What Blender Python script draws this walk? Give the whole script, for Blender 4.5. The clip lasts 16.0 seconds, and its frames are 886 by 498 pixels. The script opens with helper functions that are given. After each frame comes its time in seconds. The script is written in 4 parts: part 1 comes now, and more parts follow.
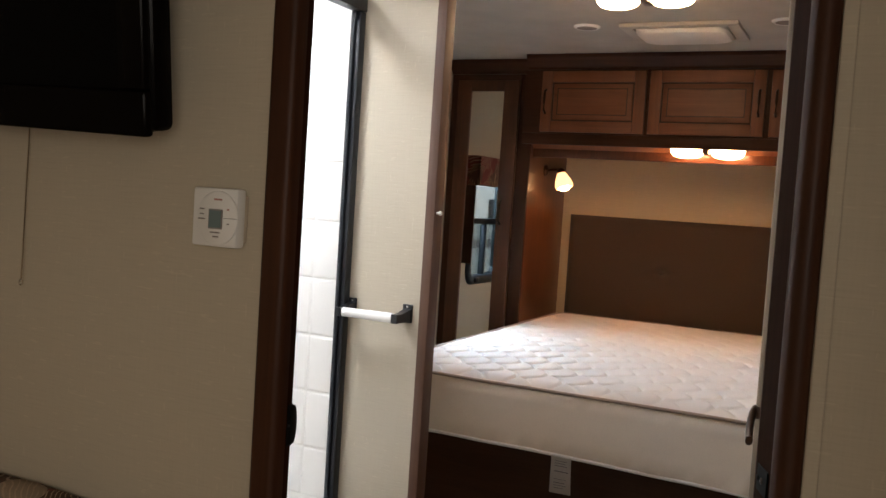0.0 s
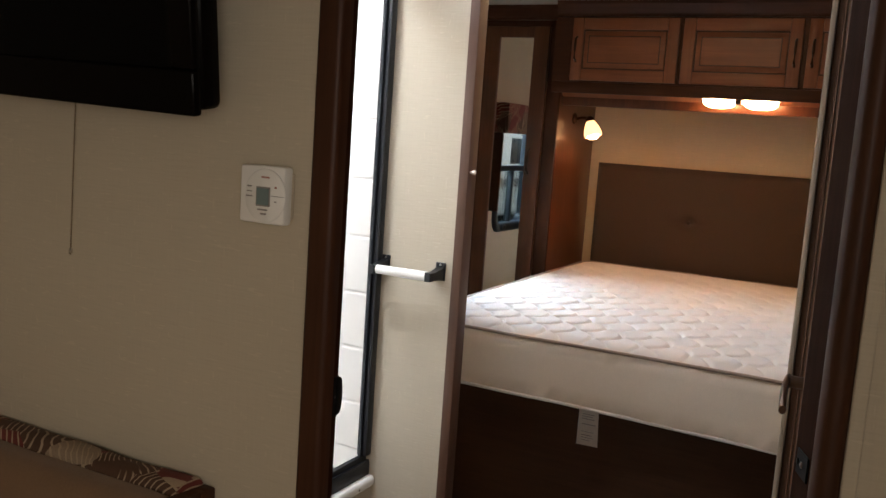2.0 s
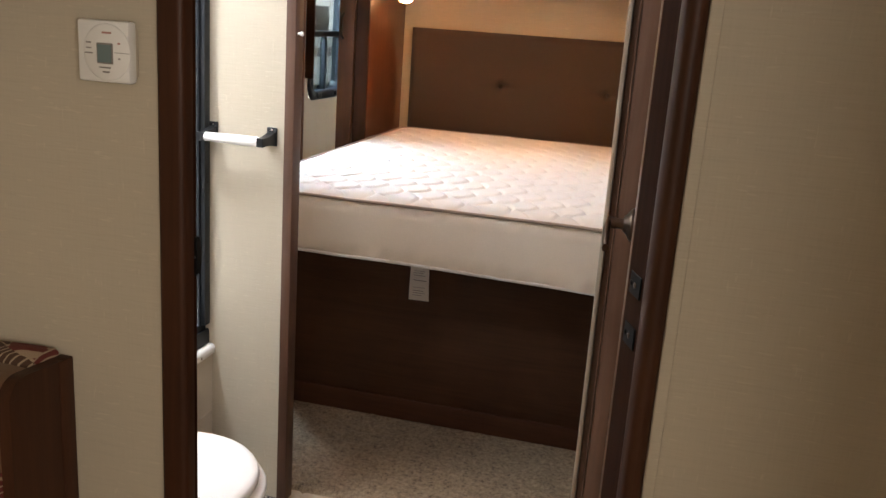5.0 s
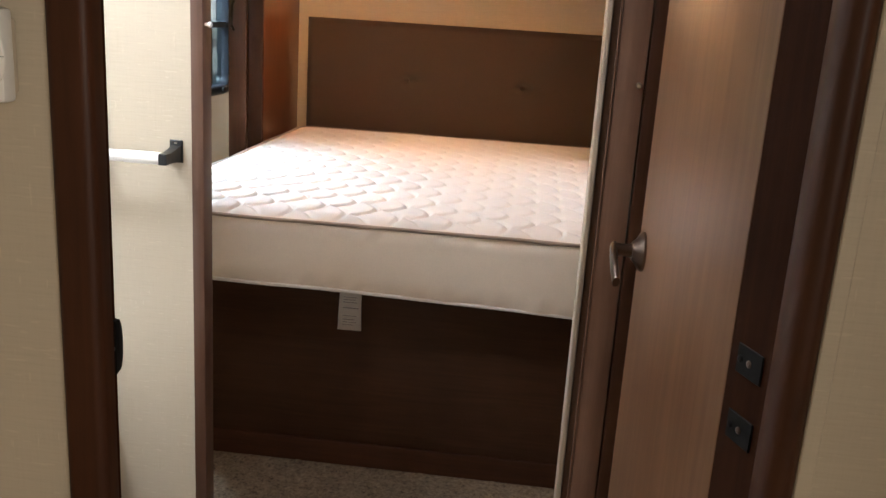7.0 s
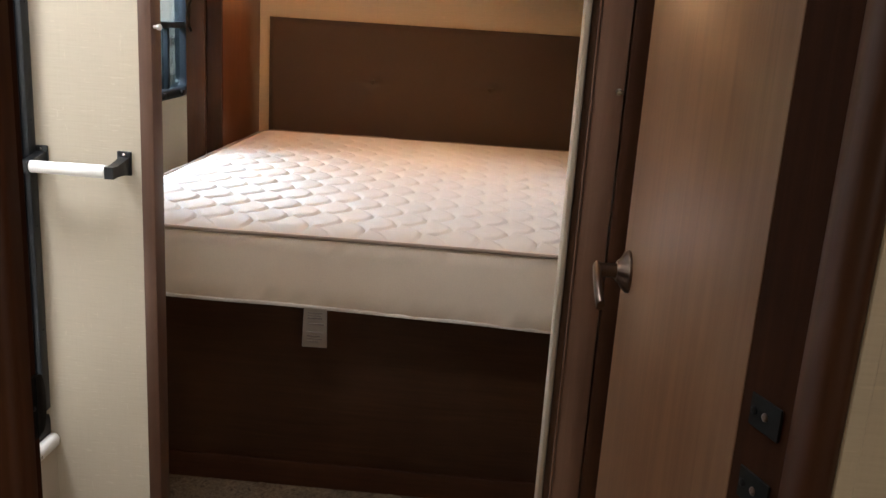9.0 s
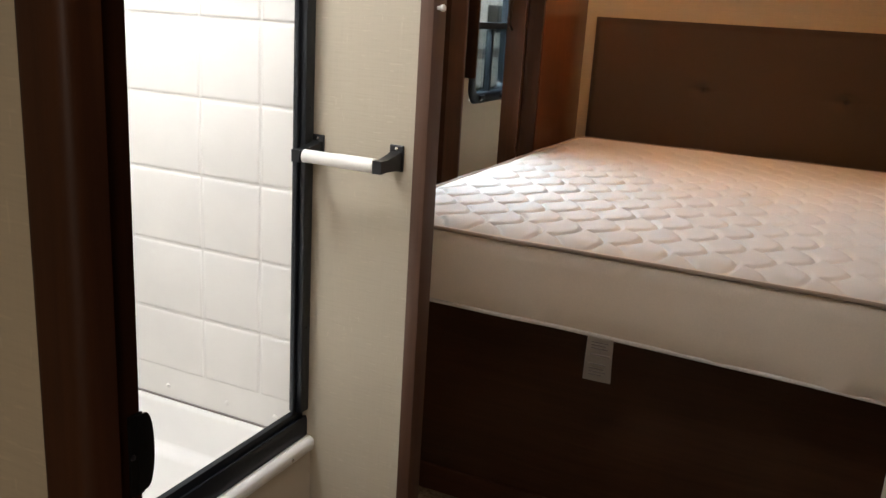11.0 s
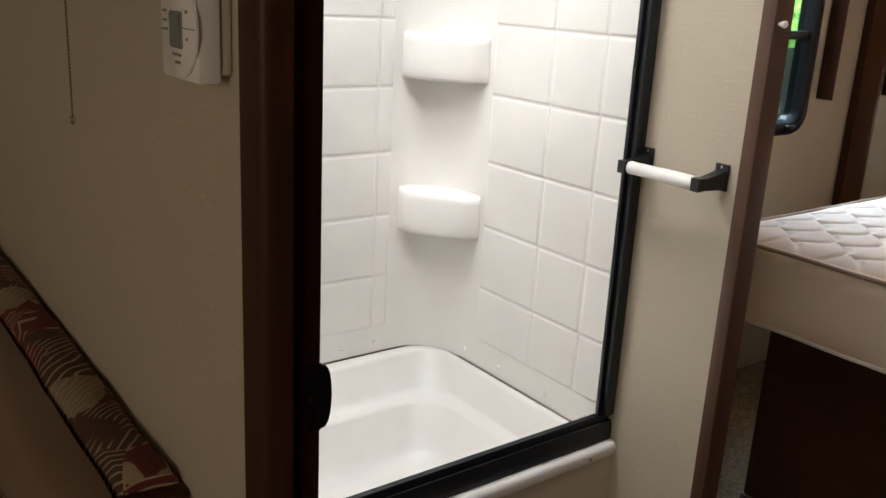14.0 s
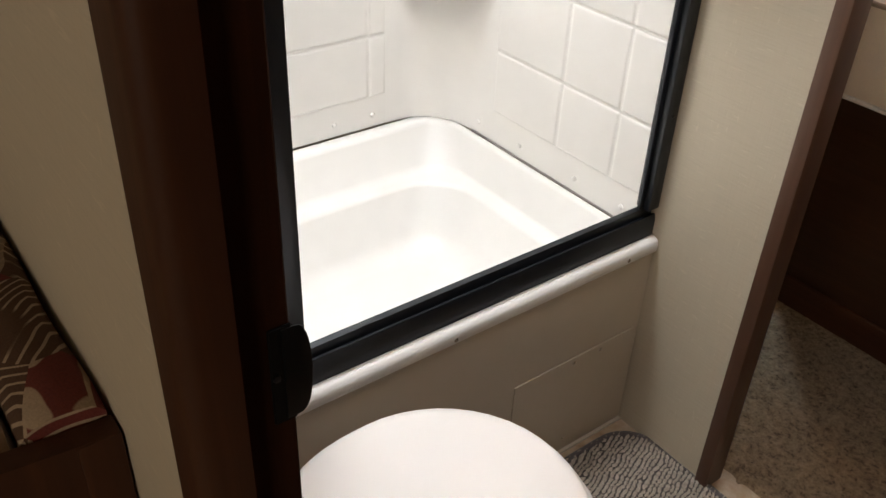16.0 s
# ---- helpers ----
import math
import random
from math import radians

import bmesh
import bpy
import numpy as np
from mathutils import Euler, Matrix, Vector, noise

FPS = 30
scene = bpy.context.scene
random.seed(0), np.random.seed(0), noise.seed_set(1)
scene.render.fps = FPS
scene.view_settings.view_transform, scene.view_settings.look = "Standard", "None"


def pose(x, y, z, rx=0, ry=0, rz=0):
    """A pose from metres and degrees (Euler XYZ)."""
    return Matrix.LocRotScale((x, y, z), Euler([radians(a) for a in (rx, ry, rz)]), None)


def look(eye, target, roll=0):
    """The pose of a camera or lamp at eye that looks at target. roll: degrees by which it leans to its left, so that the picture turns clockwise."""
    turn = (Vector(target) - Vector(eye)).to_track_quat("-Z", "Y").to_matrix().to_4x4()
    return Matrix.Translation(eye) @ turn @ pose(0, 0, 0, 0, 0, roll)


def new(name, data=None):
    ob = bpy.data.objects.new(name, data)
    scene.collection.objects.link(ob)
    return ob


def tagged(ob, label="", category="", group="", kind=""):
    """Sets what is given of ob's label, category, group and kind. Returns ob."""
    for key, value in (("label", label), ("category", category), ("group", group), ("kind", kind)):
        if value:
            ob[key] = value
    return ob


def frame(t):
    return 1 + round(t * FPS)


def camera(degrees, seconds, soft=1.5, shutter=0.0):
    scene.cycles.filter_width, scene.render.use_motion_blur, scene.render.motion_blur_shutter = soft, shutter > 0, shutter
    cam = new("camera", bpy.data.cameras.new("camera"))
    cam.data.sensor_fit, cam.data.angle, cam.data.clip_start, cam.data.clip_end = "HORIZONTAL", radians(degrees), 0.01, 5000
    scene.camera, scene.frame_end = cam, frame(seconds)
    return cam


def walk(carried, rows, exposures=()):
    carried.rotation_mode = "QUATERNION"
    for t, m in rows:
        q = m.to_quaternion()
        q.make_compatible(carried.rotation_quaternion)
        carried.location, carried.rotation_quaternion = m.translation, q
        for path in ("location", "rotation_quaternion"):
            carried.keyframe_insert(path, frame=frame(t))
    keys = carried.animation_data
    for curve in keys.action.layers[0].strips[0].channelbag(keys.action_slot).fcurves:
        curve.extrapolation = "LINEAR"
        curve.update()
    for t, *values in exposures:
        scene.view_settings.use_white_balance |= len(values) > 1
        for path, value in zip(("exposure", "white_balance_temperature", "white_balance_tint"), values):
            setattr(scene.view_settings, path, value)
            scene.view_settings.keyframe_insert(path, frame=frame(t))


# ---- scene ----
cam = camera(53.7, 16.0)
EXPOSURES = [(0, 0.05, 5950, 10), (1.5, 0.06, 5950, 10), (2, 0.12, 5950, 10), (2.5, 0.47, 5950, 10), (3, 0.67, 5950, 10), (4, 0.72, 5950, 10), (8, 0.64, 5950, 10), (10.3, -0.13, 6300, 10), (11, -0.12, 6300, 10), (11.5, -0.26, 6300, 10), (12, -0.2, 6300, 10), (12.5, -0.54, 6300, 10), (13.5, -0.5, 6300, 10), (14.5, -0.22, 6300, 10), (15.5, 0.06, 6300, 10), (16, 0.08, 6300, 10)]
PATH = [
    (0, (-0.167, 0.067, 1.403), (-1.037, 1.865, 1.292), 3.7),
    (0.5, (-0.178, 0.078, 1.408), (-1.06, 1.869, 1.293), 3.8),
    (1, (-0.175, 0.082, 1.42), (-1.071, 1.866, 1.304), 3.8),
    (1.5, (-0.185, 0.081, 1.449), (-1.088, 1.862, 1.324), 3.8),
    (2, (-0.197, 0.042, 1.461), (-1.094, 1.811, 1.203), 4.0),
    (2.5, (-0.217, -0.052, 1.48), (-1.048, 1.709, 1.02), 4.1),
    (3, (-0.202, -0.139, 1.489), (-0.903, 1.664, 0.979), 4.1),
    (3.5, (-0.19, -0.172, 1.459), (-0.768, 1.674, 0.952), 3.9),
    (4, (-0.19, -0.173, 1.451), (-0.695, 1.695, 0.944), 4.0),
    (6.5, (-0.431, 0.281, 1.41), (-0.741, 2.189, 0.895), 3.6),
    (7, (-0.489, 0.295, 1.417), (-0.668, 2.219, 0.903), 3.7),
    (7.5, (-0.515, 0.298, 1.432), (-0.621, 2.228, 0.918), 3.6),
    (8, (-0.516, 0.327, 1.43), (-0.591, 2.258, 0.918), 3.7),
    (10.3, (-0.481, 0.583, 1.411), (-0.909, 2.466, 0.891), 3.9),
    (10.5, (-0.478, 0.618, 1.407), (-1.048, 2.458, 0.868), 3.9),
    (11, (-0.495, 0.708, 1.368), (-1.304, 2.459, 0.838), 3.5),
    (11.5, (-0.436, 0.769, 1.338), (-1.369, 2.46, 0.815), 3.5),
    (12, (-0.344, 0.748, 1.37), (-1.475, 2.338, 0.933), 3.3),
    (12.5, (-0.321, 0.749, 1.387), (-1.666, 2.191, 1.053), 3.1),
    (13, (-0.313, 0.749, 1.424), (-1.808, 2.037, 1.097), 2.9),
    (13.5, (-0.315, 0.773, 1.409), (-1.868, 1.976, 1.037), 2.9),
    (14, (-0.308, 0.788, 1.397), (-1.837, 1.945, 0.827), 3.0),
    (14.5, (-0.307, 0.793, 1.387), (-1.759, 1.889, 0.554), 3.1),
    (15, (-0.299, 0.802, 1.391), (-1.66, 1.81, 0.327), 3.0),
    (15.5, (-0.394, 0.862, 1.385), (-1.703, 1.843, 0.234), 2.6),
    (16, (-0.6025, 0.971, 1.36), (-1.901, 1.995, 0.235), 2.7),
]
walk(cam, [(t, look(eye, target, roll)) for t, eye, target, roll in PATH], EXPOSURES)

# ---- light ----
world = bpy.data.worlds.new("sky")
scene.world = world
world.use_nodes = True
wn = world.node_tree
sky = wn.nodes.new("ShaderNodeTexSky")
sky.sky_type = "NISHITA"
sky.sun_disc = False
sky.sun_elevation, sky.sun_rotation = radians(46), radians(117)
wn.links.new(sky.outputs[0], wn.nodes["Background"].inputs[0])
wn.nodes["Background"].inputs[1].default_value = 0.12

sun = new("sun", bpy.data.lights.new("sun", "SUN"))
sun.data.energy, sun.data.angle, sun.data.color = 3.0, radians(15), (1.0, 0.95, 0.88)
sun.matrix_world = look((6, -3, 7), (0, 0, 0))


def window_light(name, eye, target, width, height, watts, color, spread=180):
    """Daylight that enters at a window or skylight."""
    lamp = new(name, bpy.data.lights.new(name, "AREA"))
    lamp.data.shape, lamp.data.size, lamp.data.size_y = "RECTANGLE", width, height
    lamp.data.energy, lamp.data.color = watts, color
    lamp.data.spread = radians(spread)
    lamp.matrix_world = look(eye, target)
    return lamp


window_light("skylight_daylight", (-1.78, 1.62, 2.30), (-1.78, 1.62, 0), 0.34, 0.52, 23.5, (0.95, 0.98, 1.0))
# Added lamp at an unseen, assumed vent; brightens the partition and toilet.
window_light("assumed_vent_daylight", (-1.02, 1.62, 2.20), (-1.02, 1.62, 0), 0.34, 0.34, 6.2, (1.0, 0.95, 0.94))
window_light("living_window_daylight", (0.43, -0.9, 1.35), (-2, -0.9, 1.1), 1.2, 0.75, 25, (1.0, 0.86, 0.69))
window_light("bed_window_daylight", (0.44, 3.45, 1.45), (-0.5, 3.4, 0.9), 0.7, 0.55, 3.2, (0.88, 0.94, 1.0), 100)
window_light("left_window_daylight", (-2.62, 3.78, 1.80), (-1.25, 2.95, 0.8), 0.6, 0.6, 64, (0.74, 0.89, 1.0), 140)
GLOW = 43.0


# ---- materials ----
def shader(name):
    m = bpy.data.materials.new(name)
    m.use_nodes = True
    return m, m.node_tree, m.node_tree.nodes["Principled BSDF"]


def socket(b, key, value):
    b.inputs[key].default_value = value


def stretched(nt, scale, rot=(0, 0, 0)):
    co = nt.nodes.new("ShaderNodeTexCoord")
    mp = nt.nodes.new("ShaderNodeMapping")
    mp.inputs["Scale"].default_value = scale
    mp.inputs["Rotation"].default_value = rot
    nt.links.new(co.outputs["Object"], mp.inputs["Vector"])
    return mp.outputs["Vector"]


def noise_tex(nt, vec, scale, detail=4.0, rough=0.55, dist=0.0):
    n = nt.nodes.new("ShaderNodeTexNoise")
    n.inputs["Scale"].default_value = scale
    n.inputs["Detail"].default_value = detail
    n.inputs["Roughness"].default_value = rough
    n.inputs["Distortion"].default_value = dist
    nt.links.new(vec, n.inputs["Vector"])
    return n.outputs["Fac"]


def ramp(nt, fac, *stops):
    r = nt.nodes.new("ShaderNodeValToRGB")
    while len(r.color_ramp.elements) < len(stops):
        r.color_ramp.elements.new(0.5)
    for e, (p, c) in zip(r.color_ramp.elements, stops):
        e.position, e.color = p, (*c, 1) if len(c) == 3 else c
    nt.links.new(fac, r.inputs["Fac"])
    return r.outputs["Color"]


def mix(nt, fac, a, b, mode="MIX"):
    m = nt.nodes.new("ShaderNodeMix")
    m.data_type, m.blend_type = "RGBA", mode
    if isinstance(fac, (int, float)):
        m.inputs[0].default_value = fac
    else:
        nt.links.new(fac, m.inputs[0])
    for i, v in ((6, a), (7, b)):
        if isinstance(v, tuple):
            m.inputs[i].default_value = (*v, 1)
        else:
            nt.links.new(v, m.inputs[i])
    return m.outputs[2]


def maths(nt, op, a, b=None):
    m = nt.nodes.new("ShaderNodeMath")
    m.operation = op
    for i, v in enumerate((a, b)):
        if isinstance(v, (int, float)):
            m.inputs[i].default_value = v
        elif v is not None:
            nt.links.new(v, m.inputs[i])
    return m.outputs[0]


def bump(nt, b, height, strength, distance):
    n = nt.nodes.new("ShaderNodeBump")
    n.inputs["Strength"].default_value = strength
    n.inputs["Distance"].default_value = distance
    nt.links.new(height, n.inputs["Height"])
    nt.links.new(n.outputs["Normal"], b.inputs["Normal"])


def plain(name, color, rough=0.5, metal=0.0, wear=0.12, grain=60.0, relief=0.15, coat=0.0):
    """A painted, moulded or metal surface with slight mottling and fine relief."""
    m, nt, b = shader(name)
    vec = stretched(nt, (1, 1, 1))
    big = noise_tex(nt, vec, 5.0, 3)
    fine = noise_tex(nt, vec, grain, 4)
    low = tuple(c * (1 - wear) for c in color)
    high = tuple(min(1, c * (1 + wear * 0.5)) for c in color)
    nt.links.new(ramp(nt, big, (0.3, low), (0.7, high)), b.inputs["Base Color"])
    r = nt.nodes.new("ShaderNodeMapRange")
    r.inputs["To Min"].default_value, r.inputs["To Max"].default_value = max(0.02, rough - 0.07), min(1, rough + 0.07)
    nt.links.new(fine, r.inputs["Value"])
    nt.links.new(r.outputs[0], b.inputs["Roughness"])
    socket(b, "Metallic", metal)
    socket(b, "Coat Weight", coat)
    if relief:
        bump(nt, b, fine, relief, 0.002)
    return m


def wood(name, dark, light, axis="z", rough=0.52, coat=0.04, scale=1.0):
    """Stained wood with its grain along one axis."""
    m, nt, b = shader(name)
    s = {"x": (1.2, 22, 22), "y": (22, 1.2, 22), "z": (22, 22, 1.2)}[axis]
    vec = stretched(nt, tuple(v * scale for v in s))
    grain = noise_tex(nt, vec, 2.2, 8, 0.62, 0.9)
    t = {"x": (3, 150, 150), "y": (150, 3, 150), "z": (150, 150, 3)}[axis]
    pores = noise_tex(nt, stretched(nt, t), 2.0, 3)
    blotch = noise_tex(nt, stretched(nt, (1, 1, 1)), 4.0, 3)
    c = ramp(nt, grain, (0.28, dark), (0.55, tuple((p + q) / 2 for p, q in zip(dark, light))), (0.78, light))
    c = mix(nt, 0.35, c, ramp(nt, pores, (0.35, tuple(v * 0.5 for v in dark)), (0.6, light)), "MULTIPLY")
    c = mix(nt, 0.3, c, ramp(nt, blotch, (0.3, dark), (0.7, light)))
    nt.links.new(c, b.inputs["Base Color"])
    socket(b, "Roughness", rough)
    socket(b, "Coat Weight", coat)
    socket(b, "Coat Roughness", 0.25)
    bump(nt, b, pores, 0.12, 0.001)
    return m


def linen(name, base):
    """Vinyl wallpaper printed like woven linen, with slubs."""
    m, nt, b = shader(name)
    hor = noise_tex(nt, stretched(nt, (14, 14, 330)), 1.0, 5, 0.6)
    ver = noise_tex(nt, stretched(nt, (330, 330, 14)), 1.0, 5, 0.6)
    slub = noise_tex(nt, stretched(nt, (34, 34, 210)), 1.0, 1)
    upright = noise_tex(nt, stretched(nt, (210, 210, 40)), 1.0, 1)
    big = noise_tex(nt, stretched(nt, (1, 1, 1)), 3.0, 3)
    weave = maths(nt, "ADD", maths(nt, "MULTIPLY", hor, 0.66), maths(nt, "MULTIPLY", ver, 0.34))
    c = ramp(nt, weave, (0.36, tuple(v * 0.93 for v in base)), (0.5, base), (0.66, tuple(min(1, v * 1.04) for v in base)))
    for flecks, low in ((slub, 0.67), (upright, 0.71)):
        c = mix(nt, ramp(nt, flecks, (low, (0, 0, 0)), (low + 0.07, (0.45, 0.45, 0.45))), c, tuple(min(1, v * 1.25) for v in base))
    c = mix(nt, 0.22, c, ramp(nt, big, (0.3, tuple(v * 0.85 for v in base)), (0.7, tuple(min(1, v * 1.08) for v in base))))
    nt.links.new(c, b.inputs["Base Color"])
    socket(b, "Roughness", 0.62)
    bump(nt, b, weave, 0.18, 0.0012)
    return m


def leaf_fabric(name):
    """Brown and red upholstery with fans of thin cream palm strokes."""
    m, nt, b = shader(name)
    vec = stretched(nt, (1, 1, 1))
    wob = nt.nodes.new("ShaderNodeTexNoise")
    wob.inputs["Scale"].default_value = 7.0
    nt.links.new(vec, wob.inputs["Vector"])
    warped = nt.nodes.new("ShaderNodeVectorMath")
    warped.operation = "MULTIPLY_ADD"
    warped.inputs[1].default_value = (0.06, 0.06, 0.06)
    nt.links.new(wob.outputs["Color"], warped.inputs[0])
    nt.links.new(vec, warped.inputs[2])
    v = nt.nodes.new("ShaderNodeTexVoronoi")
    v.inputs["Scale"].default_value = 10.5
    nt.links.new(warped.outputs[0], v.inputs["Vector"])

    def vmath(op, a, c=None):
        n = nt.nodes.new("ShaderNodeVectorMath")
        n.operation = op
        nt.links.new(a, n.inputs[0])
        if isinstance(c, tuple):
            n.inputs[1].default_value = c
        elif c is not None:
            nt.links.new(c, n.inputs[1])
        return n
    local = vmath("SUBTRACT", warped.outputs[0], v.outputs["Position"]).outputs[0]
    way = vmath("NORMALIZE", vmath("SUBTRACT", v.outputs["Color"], (0.5, 0.5, 0.5)).outputs[0]).outputs[0]
    along = vmath("DOT_PRODUCT", local, way).outputs["Value"]
    far = vmath("LENGTH", local).outputs["Value"]
    phase = maths(nt, "ADD", maths(nt, "MULTIPLY", along, 600.0), maths(nt, "MULTIPLY", maths(nt, "MULTIPLY", far, far), 1900.0))
    lines = ramp(nt, maths(nt, "SINE", phase), (0.62, (0, 0, 0)), (0.80, (1, 1, 1)))
    tint = nt.nodes.new("ShaderNodeSeparateColor")
    nt.links.new(v.outputs["Color"], tint.inputs[0])
    ground = ramp(nt, tint.outputs[0], (0.0, (0.080, 0.038, 0.018)), (0.38, (0.085, 0.038, 0.018)), (0.42, (0.150, 0.024, 0.016)), (0.95, (0.150, 0.022, 0.016)), (0.97, (0.30, 0.22, 0.145)))
    cut = ramp(nt, noise_tex(nt, vec, 12.0, 1), (0.40, (0, 0, 0)), (0.45, (1, 1, 1)))
    c = mix(nt, mix(nt, 1.0, lines, cut, "MULTIPLY"), ground, (0.42, 0.31, 0.205))
    thread = noise_tex(nt, vec, 420, 2)
    c = mix(nt, 0.25, c, ramp(nt, thread, (0.3, (0.2, 0.2, 0.2)), (0.7, (1, 1, 1))), "MULTIPLY")
    nt.links.new(c, b.inputs["Base Color"])
    socket(b, "Roughness", 0.85)
    bump(nt, b, thread, 0.35, 0.002)
    return m


def fabric(name, base, fine=300.0, depth=0.3, low=0.8):
    m, nt, b = shader(name)
    vec = stretched(nt, (1, 1, 1))
    n = noise_tex(nt, vec, fine, 3)
    big = noise_tex(nt, vec, 9, 3)
    c = ramp(nt, n, (0.3, tuple(v * low for v in base)), (0.7, base))
    c = mix(nt, 0.3, c, ramp(nt, big, (0.3, tuple(v * 0.85 for v in base)), (0.7, base)))
    nt.links.new(c, b.inputs["Base Color"])
    socket(b, "Roughness", 0.9)
    socket(b, "Sheen Weight", 0.15)
    bump(nt, b, n, depth, 0.002)
    return m


def carpet_material(name):
    m, nt, b = shader(name)
    vec = stretched(nt, (1, 1, 1))
    fleck = noise_tex(nt, vec, 78, 5, 0.85)
    big = noise_tex(nt, vec, 14, 3)
    c = ramp(nt, fleck, (0.37, (0.026, 0.016, 0.009)), (0.44, (0.155, 0.108, 0.063)), (0.60, (0.32, 0.24, 0.152)))
    c = mix(nt, 0.3, c, ramp(nt, big, (0.3, (0.12, 0.080, 0.045)), (0.7, (0.27, 0.195, 0.12))))
    nt.links.new(c, b.inputs["Base Color"])
    socket(b, "Roughness", 1.0)
    bump(nt, b, fleck, 0.8, 0.006)
    return m


def vinyl_material(name):
    m, nt, b = shader(name)
    vec = stretched(nt, (1, 1, 1))
    n = noise_tex(nt, vec, 7, 6, 0.6, 1.4)
    fine = noise_tex(nt, vec, 60, 4)
    c = ramp(nt, n, (0.3, (0.25, 0.14, 0.065)), (0.5, (0.40, 0.28, 0.165)), (0.64, (0.52, 0.42, 0.30)))
    c = mix(nt, 0.2, c, ramp(nt, fine, (0.3, (0.3, 0.2, 0.12)), (0.7, (0.65, 0.56, 0.44))))
    nt.links.new(c, b.inputs["Base Color"])
    socket(b, "Roughness", 0.3)
    bump(nt, b, fine, 0.1, 0.001)
    return m


def glow(name, color, strength):
    m, nt, b = shader(name)
    socket(b, "Base Color", (*color, 1))
    socket(b, "Emission Color", (*color, 1))
    socket(b, "Emission Strength", strength)
    socket(b, "Roughness", 0.35)
    return m


def glowing_foliage(name):
    m, nt, b = shader(name)
    vec = stretched(nt, (1, 1, 1))
    n = noise_tex(nt, vec, 1.6, 8, 0.7)
    nt.links.new(ramp(nt, n, (0.35, (0.015, 0.04, 0.012)), (0.55, (0.06, 0.14, 0.03)), (0.75, (0.2, 0.32, 0.08))), b.inputs["Base Color"])
    # The leaf colour also glows, in place of daylight falling on the trees.
    nt.links.new(b.inputs["Base Color"].links[0].from_socket, b.inputs["Emission Color"])
    socket(b, "Emission Strength", 14.0)
    socket(b, "Roughness", 0.9)
    return m


WALLPAPER = linen("linen_wallpaper", (0.495, 0.432, 0.328))
WOOD_DARK = wood("dark_stained_wood", (0.034, 0.0115, 0.0048), (0.100, 0.036, 0.0145))
WOOD_DARK_X = wood("dark_stained_wood_level", (0.034, 0.0115, 0.0048), (0.100, 0.036, 0.0145), "x")
# The casing's dark-stained wood again, darkened to carry the jambs' shade.
WOOD_JAMB_SHADED = wood("shaded_jamb_wood", (0.020, 0.0068, 0.0030), (0.058, 0.0205, 0.0085), "z", 0.85, 0.0)
WOOD_BED = wood("bed_panel_wood", (0.042, 0.0180, 0.0088), (0.104, 0.046, 0.0220), "x", 0.5, 0.05)
WOOD_RED = wood("cherry_wood", (0.066, 0.020, 0.0064), (0.175, 0.058, 0.020), "z", 0.32, 0.3)
WOOD_CAB = wood("cinnamon_maple_wood", (0.15, 0.050, 0.0165), (0.31, 0.122, 0.046), "x", 0.46, 0.06)
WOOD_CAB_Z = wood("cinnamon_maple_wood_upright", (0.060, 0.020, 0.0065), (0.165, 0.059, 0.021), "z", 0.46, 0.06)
WOOD_CAB_STILE = wood("cinnamon_maple_stile", (0.14, 0.047, 0.0155), (0.29, 0.114, 0.043), "z", 0.46, 0.06)
GLAZE = plain("dark_glaze", (0.055, 0.022, 0.011), 0.5)
WOOD_DOOR = wood("door_veneer", (0.108, 0.048, 0.021), (0.245, 0.128, 0.064), "z", 0.42, 0.1, 0.8)
WOOD_TRIM = wood("trim_wood", (0.088, 0.039, 0.021), (0.160, 0.079, 0.046), "z", 0.5, 0.03)
WOOD_POST = wood("post_wood", (0.20, 0.105, 0.065), (0.32, 0.185, 0.125), "z", 0.42, 0.1)
IVORY_EDGE = plain("ivory_edge_moulding", (0.44, 0.37, 0.28), 0.45)
CEILING_MAT = plain("ceiling_vinyl", (0.50, 0.475, 0.43), 0.55, grain=180, relief=0.25)
IVORY = plain("ivory_fibreglass", (0.81, 0.78, 0.735), 0.36, wear=0.05, relief=0.04, coat=0.12)
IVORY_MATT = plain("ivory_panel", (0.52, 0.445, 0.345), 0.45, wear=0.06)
BLACK = plain("black_metal", (0.012, 0.014, 0.018), 0.33, 0.3, relief=0.05)
BLACK_PLASTIC = plain("black_plastic", (0.010, 0.010, 0.011), 0.35)
MATT_BLACK = plain("matt_black_plastic", (0.004, 0.004, 0.004), 0.6)
MATT_BLACK.node_tree.nodes["Principled BSDF"].inputs["Specular IOR Level"].default_value = 0.12
BRONZE = plain("oil_rubbed_bronze", (0.060, 0.035, 0.024), 0.35, 0.9)
NICKEL = plain("brushed_bronze_metal", (0.13, 0.095, 0.075), 0.3, 1.0)
CHROME = plain("bright_metal", (0.75, 0.73, 0.70), 0.2, 1.0, relief=0.02)
BRASS = plain("dull_brass", (0.22, 0.16, 0.10), 0.35, 1.0, relief=0.0)
WHITE = plain("white_plastic", (0.80, 0.78, 0.74), 0.35, wear=0.04, relief=0.02)
PORCELAIN = plain("bone_white_toilet", (0.78, 0.735, 0.70), 0.34, wear=0.02, relief=0.0, coat=0.12)
GREY_PRINT = plain("grey_print", (0.25, 0.22, 0.20), 0.6)
RED_PRINT = plain("red_print", (0.42, 0.20, 0.16), 0.6)
LCD = plain("grey_lcd", (0.15, 0.20, 0.20), 0.12, wear=0.2)
